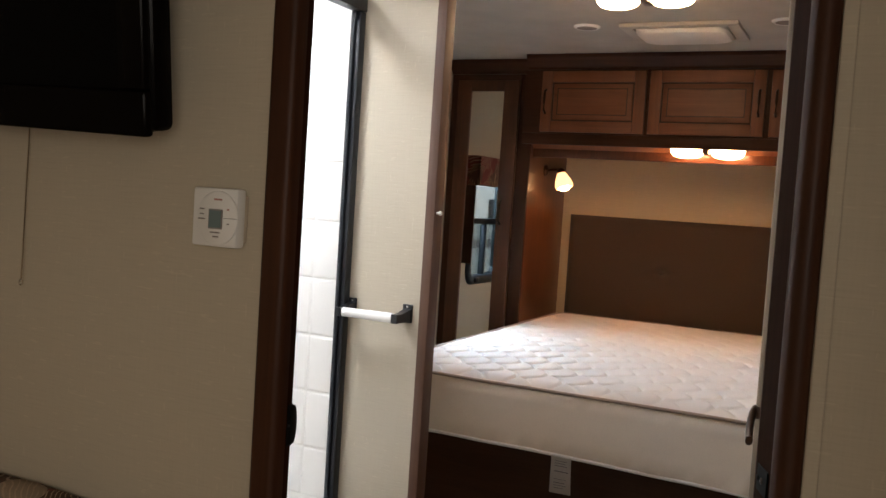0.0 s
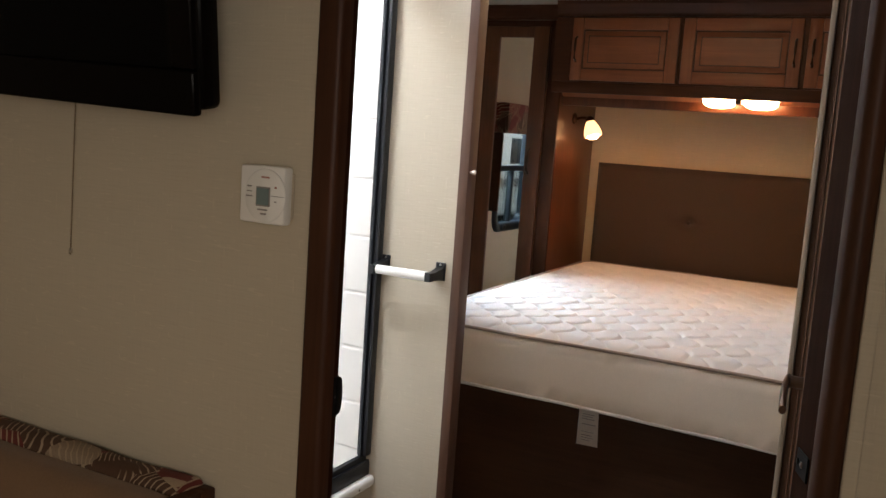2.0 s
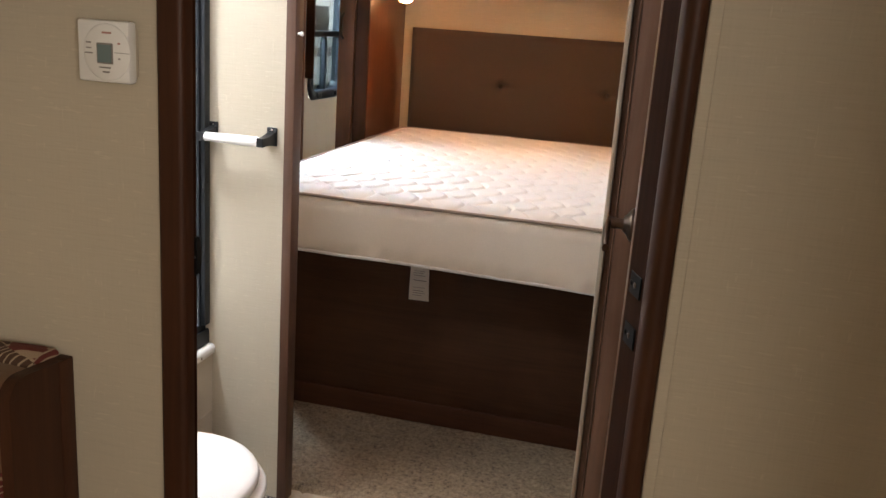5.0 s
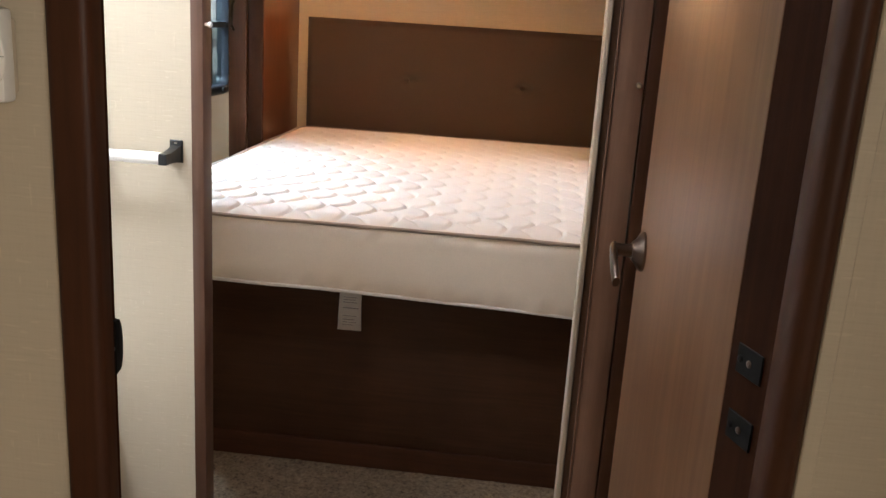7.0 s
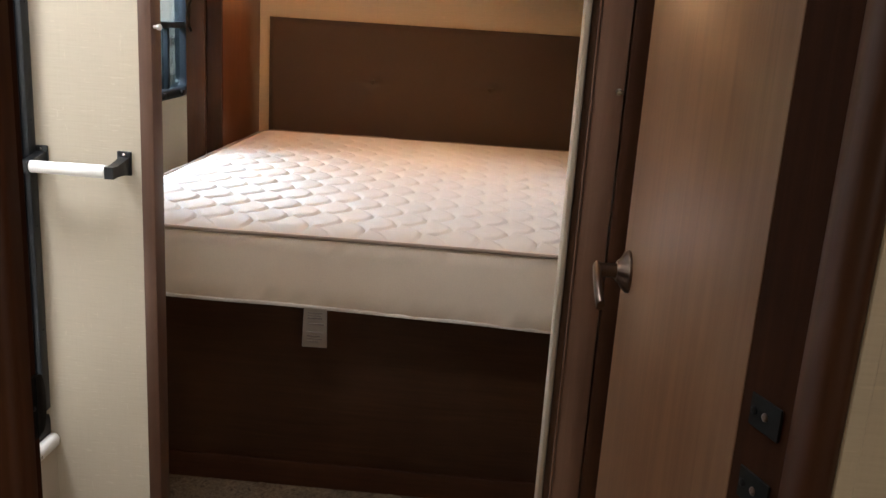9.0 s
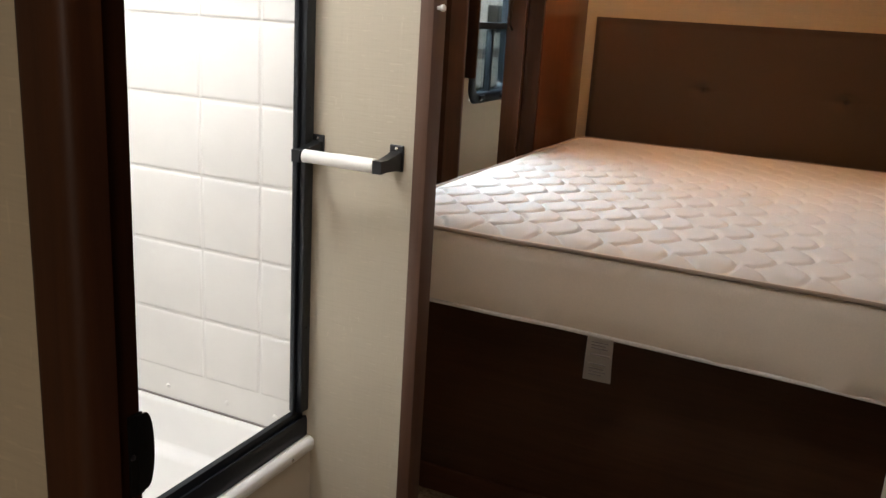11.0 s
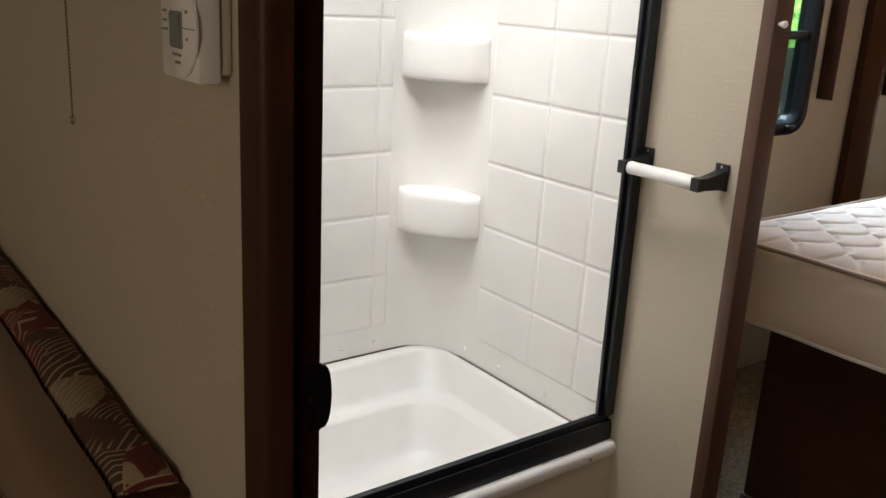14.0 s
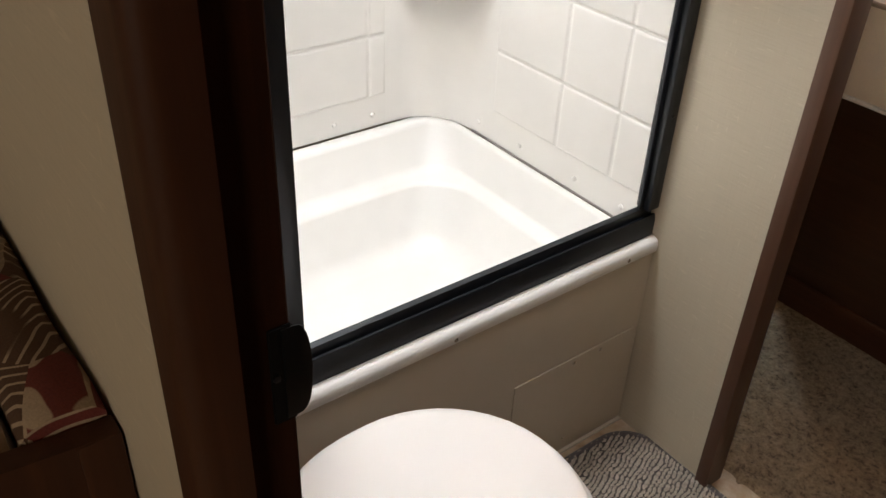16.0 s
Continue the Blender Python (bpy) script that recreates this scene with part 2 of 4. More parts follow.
MATTRESS_TOP = fabric("quilted_white_ticking", (0.79, 0.73, 0.68), 500, 0.12, 0.93)
MATTRESS_SIDE = fabric("cream_border_ticking", (0.82, 0.71, 0.58), 260, 0.12, 0.93)
PIPING_TAN = fabric("tan_piping", (0.36, 0.28, 0.22), 400)
PIPING_WHITE = fabric("white_piping", (0.78, 0.74, 0.68), 400)
HEADBOARD_MAT = fabric("brown_faux_leather", (0.056, 0.032, 0.0175), 220, 0.25, 0.85)
TAN_SUEDE = fabric("tan_upholstery", (0.19, 0.108, 0.053), 260, 0.25)
LEAF = leaf_fabric("leaf_print_upholstery")
CARPET = carpet_material("beige_flecked_carpet")
VINYL = vinyl_material("marbled_vinyl")
PAPER = plain("paper_label", (0.66, 0.60, 0.53), 0.8)
TV_GLOSS = plain("gloss_black_plastic", (0.0035, 0.0024, 0.002), 0.22, relief=0.0)
SCREEN = plain("dark_screen", (0.0018, 0.0015, 0.0015), 0.12, relief=0.0)
for _m in (WOOD_DARK, WOOD_DARK_X, WOOD_BED, WOOD_DOOR):
    _m.node_tree.nodes["Principled BSDF"].inputs["Specular IOR Level"].default_value = 0.22
WOOD_JAMB_SHADED.node_tree.nodes["Principled BSDF"].inputs["Specular IOR Level"].default_value = 0.06
for _m in (TV_GLOSS, SCREEN):
    _m.node_tree.nodes["Principled BSDF"].inputs["Specular IOR Level"].default_value = 0.035
CEILING_GLOW = glow("lit_ceiling_lens", (1.0, 0.60, 0.30), 33.0)
LAMP_GLOW = glow("lit_frosted_lens", (1.0, 0.52, 0.22), GLOW)
SHADE_GLOW = glow("lit_amber_glass", (1.0, 0.50, 0.19), 2.6)
BULB_GLOW = glow("lit_bulb", (1.0, 0.55, 0.22), 75.0)
MIRROR, _nt, _b = shader("mirror")
socket(_b, "Metallic", 1.0)
socket(_b, "Base Color", (0.82, 0.83, 0.82, 1))
socket(_b, "Roughness", 0.015)
GLASS, _nt, _b = shader("window_glass")
socket(_b, "Transmission Weight", 1.0)
socket(_b, "Roughness", 0.0)
socket(_b, "IOR", 1.45)
socket(_b, "Base Color", (0.70, 0.76, 0.74, 1))
SCREENED, _nt, _b = shader("screened_window_glass")
socket(_b, "Transmission Weight", 1.0)
socket(_b, "Roughness", 0.0)
socket(_b, "IOR", 1.45)
socket(_b, "Base Color", (0.32, 0.37, 0.36, 1))
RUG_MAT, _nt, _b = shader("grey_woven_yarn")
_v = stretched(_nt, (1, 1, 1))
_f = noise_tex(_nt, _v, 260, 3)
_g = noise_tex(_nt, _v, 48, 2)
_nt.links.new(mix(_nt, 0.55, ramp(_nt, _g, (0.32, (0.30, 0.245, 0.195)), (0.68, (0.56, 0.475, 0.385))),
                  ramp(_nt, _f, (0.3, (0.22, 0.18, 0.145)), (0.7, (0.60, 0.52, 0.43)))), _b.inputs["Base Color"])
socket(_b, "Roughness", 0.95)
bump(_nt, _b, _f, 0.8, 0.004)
# Dark sheet colour stands in for the shade between the yarn loops.
RUG_GAP_SHADE = fabric("rug_gap_shade", (0.07, 0.058, 0.05), 300)
RUG_EDGE = fabric("dark_rug_binding", (0.10, 0.085, 0.08), 300)
GRASS = plain("lot_gravel", (0.14, 0.14, 0.135), 0.95, wear=0.3)
GLOWING_TREES = glowing_foliage("glowing_tree_line")


# ---- mesh helpers ----
def add_box(bm, x0, x1, y0, y1, z0, z1, bevel=0.0, seg=2):
    r = bmesh.ops.create_cube(bm, size=1, matrix=Matrix.Translation(((x0 + x1) / 2, (y0 + y1) / 2, (z0 + z1) / 2))
                              @ Matrix.Diagonal((x1 - x0, y1 - y0, z1 - z0, 1)))
    if bevel:
        edges = list({e for v in r["verts"] for e in v.link_edges})
        bmesh.ops.bevel(bm, geom=edges, offset=bevel, segments=seg, affect="EDGES", profile=0.5)
    return bm


def box(x0, x1, y0, y1, z0, z1, bevel=0.0, seg=2):
    return add_box(bmesh.new(), x0, x1, y0, y1, z0, z1, bevel, seg)


def loft(rings, cap0=True, cap1=True, bm=None):
    """Rings of equal length joined into a skin."""
    bm = bm or bmesh.new()
    rows = [[bm.verts.new(p) for p in ring] for ring in rings]
    n = len(rows[0])
    for a, b in zip(rows, rows[1:]):
        for i in range(n):
            bm.faces.new((a[i], a[(i + 1) % n], b[(i + 1) % n], b[i]))
    if cap0:
        bm.faces.new(rows[0][::-1])
    if cap1:
        bm.faces.new(rows[-1])
    bmesh.ops.recalc_face_normals(bm, faces=bm.faces)
    return bm


def prism(poly, axis, a, b, bm=None):
    """A 2D outline drawn out along an axis from a to b (x: (y, z); y: (x, z); z: (x, y))."""
    def at(p, v):
        return {"x": (v, *p), "y": (p[0], v, p[1]), "z": (*p, v)}[axis]
    return loft([[at(p, a) for p in poly], [at(p, b) for p in poly]], bm=bm)


def ellipse(cx, cy, rx, ry, n=40, power=2.0):
    out = []
    for i in range(n):
        a = 2 * math.pi * i / n
        c, s = math.cos(a), math.sin(a)
        out.append((cx + rx * math.copysign(abs(c) ** (2 / power), c), cy + ry * math.copysign(abs(s) ** (2 / power), s)))
    return out


def round_rect(x0, x1, y0, y1, r, n=6):
    out = []
    for cx, cy, a0 in ((x1 - r, y1 - r, 0), (x0 + r, y1 - r, 90), (x0 + r, y0 + r, 180), (x1 - r, y0 + r, 270)):
        for i in range(n + 1):
            a = radians(a0 + 90 * i / n)
            out.append((cx + r * math.cos(a), cy + r * math.sin(a)))
    return out


def lathe(profile, origin, axis, n=24, bm=None):
    """Profile (radius, distance along axis) turned round an axis."""
    turn = Vector(axis).normalized().to_track_quat("Z", "Y").to_matrix().to_4x4()
    m = Matrix.Translation(origin) @ turn
    rings = [[m @ Vector((r * math.cos(2 * math.pi * i / n), r * math.sin(2 * math.pi * i / n), d)) for i in range(n)] for r, d in profile]
    return loft(rings, bm=bm)


def tube(points, r, n=10, bm=None):
    """A round bar along points."""
    pts = [Vector(p) for p in points]
    rings = []
    for i, p in enumerate(pts):
        d = (pts[min(i + 1, len(pts) - 1)] - pts[max(i - 1, 0)]).normalized()
        q = d.to_track_quat("Z", "Y")
        rings.append([p + q @ Vector((r * math.cos(2 * math.pi * k / n), r * math.sin(2 * math.pi * k / n), 0)) for k in range(n)])
    return loft(rings, bm=bm)


SOFT = {"lid", "seat", "bowl", "basin", "corner_shelf", "lens", "glass_shade", "front_lip", "lever", "casing", "latch_grip", "oval_face", "back_deck", "hinge_cap",
        "backrest_top", "backrest", "backrest_bolster", "seat_cushion", "border", "quilted_top", "top_piping", "bottom_piping", "law_label", "padded_front",
        "pull_handle", "window_frame", "carpet", "weave", "corner_cove", "roller", "binding"}


def mesh_of(name, bm, material, smooth=True):
    me = bpy.data.meshes.new(name)
    bm.to_mesh(me)
    bm.free()
    me.materials.append(material)
    if smooth:
        me.polygons.foreach_set("use_smooth", [True] * len(me.polygons))
        me.set_sharp_from_angle(angle=radians(62 if name in SOFT else 24))
    return me


def part(name, bm, material, parent, label=""):
    ob = new(name, mesh_of(name, bm, material))
    ob.parent = parent
    if parent.type == "EMPTY":
        ob.matrix_parent_inverse = Matrix.Translation(parent.location).inverted()
    return tagged(ob, label)


def thing(name, base, label, category, group="", kind=""):
    ob = new(name)
    ob.empty_display_size = 0.1
    ob.location = base
    return tagged(ob, label, category, group, kind)


def single(name, bm, material, label, category, group="", kind=""):
    return tagged(new(name, mesh_of(name, bm, material)), label, category, group, kind)


# ---- structure ----
XL, XR = -2.15, 0.45          # side walls
YB, YF, YP, YH = -2.4, 1.07, 2.14, 4.75   # back, bathroom front wall, bedroom partition, head wall
CEIL = 2.12


def structure(name, bm, material, label, category):
    return single(name, bm, material, label, category, kind="structure")


structure("floor_living", box(XL, XR, YB, YF + 0.06, -0.05, 0.0), VINYL, "marbled tan vinyl floor of the living area", "floor")
structure("floor_bathroom", box(XL, XR, YF + 0.06, 2.215, -0.05, 0.0), VINYL, "marbled tan vinyl floor of the bathroom passage", "floor")
structure("subfloor_bedroom", box(XL, XR, 2.215, YH, -0.05, -0.003), VINYL, "plain subfloor under the bedroom carpet", "floor")

ceiling_bm = bmesh.new()
SKY = (-1.95, -1.61, 1.36, 1.88)   # skylight opening over the tub
add_box(ceiling_bm, XL - 0.06, SKY[0], YB, YH + 0.1, CEIL, CEIL + 0.06)
ASSUMED_VENT = (-1.20, -0.84, 1.44, 1.80)   # assumed opening over the toilet, unseen, for the added lamp
add_box(ceiling_bm, SKY[1], ASSUMED_VENT[0], YB, YH + 0.1, CEIL, CEIL + 0.06)
add_box(ceiling_bm, ASSUMED_VENT[1], XR + 0.06, YB, YH + 0.1, CEIL, CEIL + 0.06)
add_box(ceiling_bm, ASSUMED_VENT[0], ASSUMED_VENT[1], YB, ASSUMED_VENT[2], CEIL, CEIL + 0.06)
add_box(ceiling_bm, ASSUMED_VENT[0], ASSUMED_VENT[1], ASSUMED_VENT[3], YH + 0.1, CEIL, CEIL + 0.06)
add_box(ceiling_bm, SKY[0], SKY[1], YB, SKY[2], CEIL, CEIL + 0.06)
add_box(ceiling_bm, SKY[0], SKY[1], SKY[3], YH + 0.1, CEIL, CEIL + 0.06)
structure("ceiling", ceiling_bm, CEILING_MAT, "off-white textured vinyl ceiling panel", "ceiling")
shaft = bmesh.new()
for x0, x1, y0, y1 in ((SKY[0] - 0.02, SKY[0], SKY[2], SKY[3]), (SKY[1], SKY[1] + 0.02, SKY[2], SKY[3]),
                       (SKY[0] - 0.02, SKY[1] + 0.02, SKY[2] - 0.02, SKY[2]), (SKY[0] - 0.02, SKY[1] + 0.02, SKY[3], SKY[3] + 0.02)):
    add_box(shaft, x0, x1, y0, y1, CEIL + 0.062, CEIL + 0.2)
structure("skylight_shaft", shaft, IVORY_MATT, "ivory skylight shaft above the tub", "skylight")

# left wall with the bedroom window's opening
WY0, WY1, WZ0, WZ1 = 3.34, 3.82, 0.96, 1.64
lw = bmesh.new()
for y0, y1, z0, z1 in ((YB, WY0, 0, CEIL), (WY1, YH + 0.1, 0, CEIL), (WY0, WY1, 0, WZ0), (WY0, WY1, WZ1, CEIL)):
    add_box(lw, XL - 0.05, XL, y0, y1, z0, z1)
structure("wall_left", lw, WALLPAPER, "beige linen wallpapered side wall with a window", "wall")
structure("wall_right", box(XR, XR + 0.05, YB, YH + 0.1, 0, CEIL), WALLPAPER, "beige linen wallpapered side wall", "wall")
# Added out of view: keeps window light off the wall right of the doorway.
structure("wall_light_blocker", box(0.16, XR, 0.22, 1.083, 0, CEIL), WALLPAPER, "unseen wallpapered wall added to block the window light", "wall")
structure("wall_back", box(XL - 0.05, XR + 0.05, YB - 0.05, YB, 0, CEIL), WALLPAPER, "beige wallpapered end wall of the living area", "wall")
structure("wall_head", box(XL, XR, YH, YH + 0.06, 0, CEIL), linen("cream_wallpaper", (0.60, 0.46, 0.29)), "cream wallpapered wall behind the bed", "wall")

# bathroom front wall, with the doorway
OTOP = 2.02
fw = bmesh.new()
add_box(fw, XL, -0.922, YF, YF + 0.044, 0, CEIL)
add_box(fw, -0.226, XR, 1.084, YF + 0.06, 0, CEIL)
add_box(fw, -0.905, -0.2265, YF, YF + 0.022, OTOP, CEIL)
structure("wall_bathroom_front", fw, WALLPAPER, "beige linen wallpapered wall with a doorway", "wall")
structure("wallpaper_seam_strip", box(-0.2100, -0.1935, 1.080, 1.0838, 0, CEIL, 0.0015, 1), WALLPAPER, "beige wallpapered batten strip beside the doorway", "trim")


def casing_outline(x0, x1, y0, y1, r):
    """Plan of a casing board with its two room-side edges rounded."""
    pts = [(x1, y1), (x0, y1)]
    for cx, a0 in ((x0 + r, 180), (x1 - r, 270)):
        for i in range(7):
            a = radians(a0 + 15 * i)
            pts.append((cx + r * math.cos(a), y0 + r + r * math.sin(a)))
    return pts


door_frame = thing("door_frame", (-0.57, YF, 0), "dark-stained wooden door frame of the bathroom", "door frame", kind="structure")
part("casing", prism(casing_outline(-0.932, -0.889, 1.057, 1.084, 0.010), "z", 0, OTOP + 0.06), WOOD_DARK, door_frame)
part("jamb", box(-0.9215, -0.902, 1.0845, 1.116, 0, OTOP, 0.0015, 1), WOOD_JAMB_SHADED, door_frame, "dark-stained jamb with its shade in the colour")
part("casing", prism([(-0.2105, 1.0837), (-0.2258, 1.0837), (-0.2258, 1.1088), (-0.2425, 1.1088), (-0.2432, 1.1000), (-0.2425, 1.0900), (-0.2395, 1.0800),
                      (-0.2340, 1.0735), (-0.2270, 1.0705), (-0.2200, 1.0715), (-0.2140, 1.0760), (-0.2110, 1.0810)], "z", 0, OTOP + 0.06), WOOD_DARK, door_frame)
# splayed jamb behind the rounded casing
part("jamb", prism([(-0.2425, 1.1092), (-0.2655, 1.1710), (-0.2262, 1.1710), (-0.2262, 1.1092)], "z", 0, OTOP), WOOD_JAMB_SHADED, door_frame, "dark-stained jamb with its shade in the colour")
part("head_casing", box(-0.888, -0.2445, 1.058, 1.0695, OTOP, OTOP + 0.06, 0.004), WOOD_DARK_X, door_frame)
part("head_jamb", box(-0.90, -0.268, 1.1025, 1.165, OTOP - 0.02, OTOP, 0.002), WOOD_DARK_X, door_frame)
JU, JN = Vector((-0.349, 0.937, 0)), Vector((-0.937, -0.349, 0))
for z in (1.102, 1.030):
    c = Vector((-0.2531, 1.1375, z)) + JN * 0.0003
    pm = Matrix(((JU.x, JN.x, 0, c.x), (JU.y, JN.y, 0, c.y), (0, 0, 1, c.z), (0, 0, 0, 1)))
    pb = box(-0.021, 0.021, 0, 0.0022, -0.0155, 0.0155, 0.0008, 1)
    pb.transform(pm)
    plate = part("strike_plate", pb, MATT_BLACK, door_frame, "black strike plate")
    for dx in (-0.001, 0.0145):
        part("screw", lathe([(0.004, 0), (0.004, 0.0008), (0.002, 0.0018)], c + JU * dx + JN * 0.0022, JN, 12), NICKEL if dx < 0 else MATT_BLACK, plate)

# black strike plate with a rounded lip on the other jamb
latch = part("strike_plate", box(-0.9018, -0.9006, 1.103, 1.1162, 1.031, 1.093, 0.0008, 1), MATT_BLACK, door_frame, "black strike plate with a rounded lip")
lip = [(1.110, 1.033), (1.117, 1.033)] + [(1.117 + 0.009 * math.sin(math.pi * i / 14) ** 0.75, 1.062 - 0.029 * math.cos(math.pi * i / 14)) for i in range(1, 14)] + [(1.117, 1.091), (1.110, 1.091)]
part("latch_grip", loft([[(x, 1.110 + (y - 1.110) * k, 1.062 + (z - 1.062) * k) for y, z in lip] for x, k in ((-0.9016, 0.97), (-0.9012, 1.0), (-0.9002, 1.0), (-0.8994, 0.94))]), MATT_BLACK, latch)
part("keeper_screw", lathe([(0.0022, 0), (0.0022, 0.0008), (0.001, 0.001)], (-0.9005, 1.106, 1.062), (1, 0, 0), 14), BLACK, latch)

# partition between bathroom and bedroom
structure("wall_partition_left", box(XL, -1.2275, YP, YP + 0.042, 0, CEIL), WALLPAPER, "beige linen wallpapered bathroom partition", "wall")
structure("wall_partition_right", box(-0.225, XR, YP, YP + 0.04, 0, CEIL), WALLPAPER, "beige linen wallpapered bedroom partition", "wall")
left_post = thing("partition_end_trim", (-1.205, YP, 0), "brown wooden end trim of the bathroom partition", "trim", kind="structure")
part("end_board", box(-1.227, -1.199, YP - 0.006, YP + 0.046, 0, CEIL, 0.003), WOOD_TRIM, left_post)
knob = part("curtain_knob", lathe([(0.0035, 0), (0.0035, 0.008), (0.006, 0.010), (0.0065, 0.014), (0.004, 0.017)], (-1.199, YP + 0.008, 1.368), (1, -0.3, 0), 14), WHITE, left_post, "small white knob")
right_post = thing("bedroom_door_post", (-0.29, YP, 0), "pinkish-brown wooden post of the bedroom opening", "door post", kind="structure")
part("edge_moulding", box(-0.362, -0.350, YP - 0.012, YP + 0.05, 0, CEIL, 0.003), IVORY_EDGE, right_post, "ivory edge moulding")
part("dark_strip", box(-0.3495, -0.336, YP - 0.004, YP + 0.04, 0, CEIL, 0.001, 1), WOOD_TRIM, right_post)
part("groove_bead", box(-0.3355, -0.331, YP - 0.008, YP + 0.04, 0, CEIL, 0.0015, 1), WOOD_POST, right_post)
part("face_board", box(-0.3305, -0.272, YP - 0.005, YP + 0.04, 0, CEIL, 0.002), WOOD_POST, right_post)
part("corner_board", box(-0.2685, -0.2255, YP - 0.012, YP + 0.04, 0, CEIL, 0.002), WOOD_DARK, right_post)
part("curtain_knob", lathe([(0.0035, 0), (0.0035, 0.008), (0.0065, 0.011), (0.007, 0.015), (0.004, 0.018)], (-0.281, YP - 0.005, 1.305), (-0.2, -1, 0), 14), CHROME, right_post, "small bright knob")

# ---- bathroom door, standing open ----
bath_door = thing("door_1", (-0.275, 1.17, 0), "wood veneer bathroom door standing open with a bronze lever", "door", kind="structure")
DM = Matrix.Translation((-0.2665, 1.1725, 0)) @ Matrix.Rotation(radians(1.35), 4, "Z")


def door_part(name, bm, material, parent, label=""):
    bm.transform(DM)
    return part(name, bm, material, parent, label)


door_leaf = door_part("door_leaf", box(0.0, 0.034, 0, 0.668, 0.02, OTOP - 0.03, 0.003), WOOD_DOOR, bath_door)
rose = door_part("lever_rose", lathe([(0.035, 0), (0.035, 0.004), (0.031, 0.008), (0.022, 0.013), (0.016, 0.020)], (0, 0.612, 1.046), (-1, 0, 0), 28), NICKEL, bath_door, "brushed bronze lever handle")
door_part("lever_neck", lathe([(0.0125, 0.0), (0.011, 0.02), (0.0125, 0.042)], (-0.012, 0.612, 1.046), (-1, 0, 0), 18), NICKEL, rose)
lever = [(-0.050 - 0.004 * math.sin(i / 8 * math.pi), 0.619 - 0.080 * i / 8, 1.048 - 0.032 * (i / 8) ** 1.6) for i in range(9)]
lbm = tube(lever, 0.009, 12)
bmesh.ops.scale(lbm, vec=(0.75, 1, 1.25), space=Matrix.Translation((0.05, -0.562, -1.046)), verts=lbm.verts)
door_part("lever", lbm, NICKEL, rose)
for z in (0.25, 1.0, 1.75):
    door_part("hinge", lathe([(0.006, 0), (0.006, 0.075)], (0.030, -0.006, z), (0, 0, 1), 12), BRONZE, bath_door)

# ---- tub and shower ----
tub = thing("bathtub", (-1.78, 1.63, 0), "ivory fibreglass tub with a stepped floor", "bathtub")
TX0, TX1, TY0, TY1, TZ = -2.128, -1.450, 1.128, 2.138, 0.462


def level(ring, z):
    return [(x, y, z) for x, y in ring]


rings = [level(round_rect(TX0, TX1, TY0, TY1, 0.012), 0.02), level(round_rect(TX0, TX1, TY0, TY1, 0.012), TZ - 0.012),
         level(round_rect(TX0 + 0.01, TX1 - 0.01, TY0 + 0.01, TY1 - 0.01, 0.014), TZ),
         level(round_rect(TX0 + 0.040, TX1 - 0.06, TY0 + 0.05, TY1 - 0.016, 0.05), TZ),
         level(round_rect(TX0 + 0.048, TX1 - 0.067, TY0 + 0.058, TY1 - 0.023, 0.055), TZ - 0.008),
         level(round_rect(TX0 + 0.062, TX1 - 0.078, TY0 + 0.075, TY1 - 0.030, 0.09), TZ - 0.095),
         level(round_rect(TX0 + 0.088, TX1 - 0.083, TY0 + 0.085, TY1 - 0.036, 0.10), TZ - 0.103),
         level(round_rect(TX0 + 0.108, TX1 - 0.088, TY0 + 0.10, TY1 - 0.058, 0.11), TZ - 0.106),
         level(round_rect(TX0 + 0.118, TX1 - 0.092, TY0 + 0.11, TY1 - 0.068, 0.11), TZ - 0.115),
         level(round_rect(TX0 + 0.140, TX1 - 0.110, TY0 + 0.14, TY1 - 0.092, 0.12), TZ - 0.22),
         level(round_rect(TX0 + 0.20, TX1 - 0.15, TY0 + 0.19, TY1 - 0.165, 0.10), TZ - 0.245)]
part("basin", loft(rings), IVORY, tub)
part("front_lip", prism([(-1.4495, 0.442), (-1.436, 0.440), (-1.432, 0.444), (-1.431, 0.460), (-1.434, 0.467), (-1.440, 0.471), (-1.4495, 0.472)], "y", TY0, YP - 0.002), IVORY, tub, "rounded ivory front lip")
for y in (1.25, 1.66, 2.06):
    part("lip_screw", lathe([(0.004, 0), (0.004, 0.001), (0.002, 0.0022)], (-1.4311, y, 0.452), (1, 0, 0), 10), CHROME, tub)
apron = thing("tub_apron", (-1.445, 1.63, 0), "ivory access panel under the tub front", "tub panel")
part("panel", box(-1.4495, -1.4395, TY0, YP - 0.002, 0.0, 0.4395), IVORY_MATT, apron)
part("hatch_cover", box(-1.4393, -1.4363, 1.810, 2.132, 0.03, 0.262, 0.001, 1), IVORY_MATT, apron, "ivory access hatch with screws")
for y, z in ((1.96, 0.250), (1.96, 0.045), (2.03, 0.250)):
    part("hatch_screw", lathe([(0.004, 0), (0.004, 0.001), (0.002, 0.002)], (-1.4361, y, z), (1, 0, 0), 10), CHROME, apron)
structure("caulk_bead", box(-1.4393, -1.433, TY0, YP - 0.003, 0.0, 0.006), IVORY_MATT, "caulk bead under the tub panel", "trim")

# dark frame of the shower opening
shower_frame = thing("shower_door_frame", (-1.46, 1.63, 0.475), "black metal shower door frame on the tub", "shower frame")
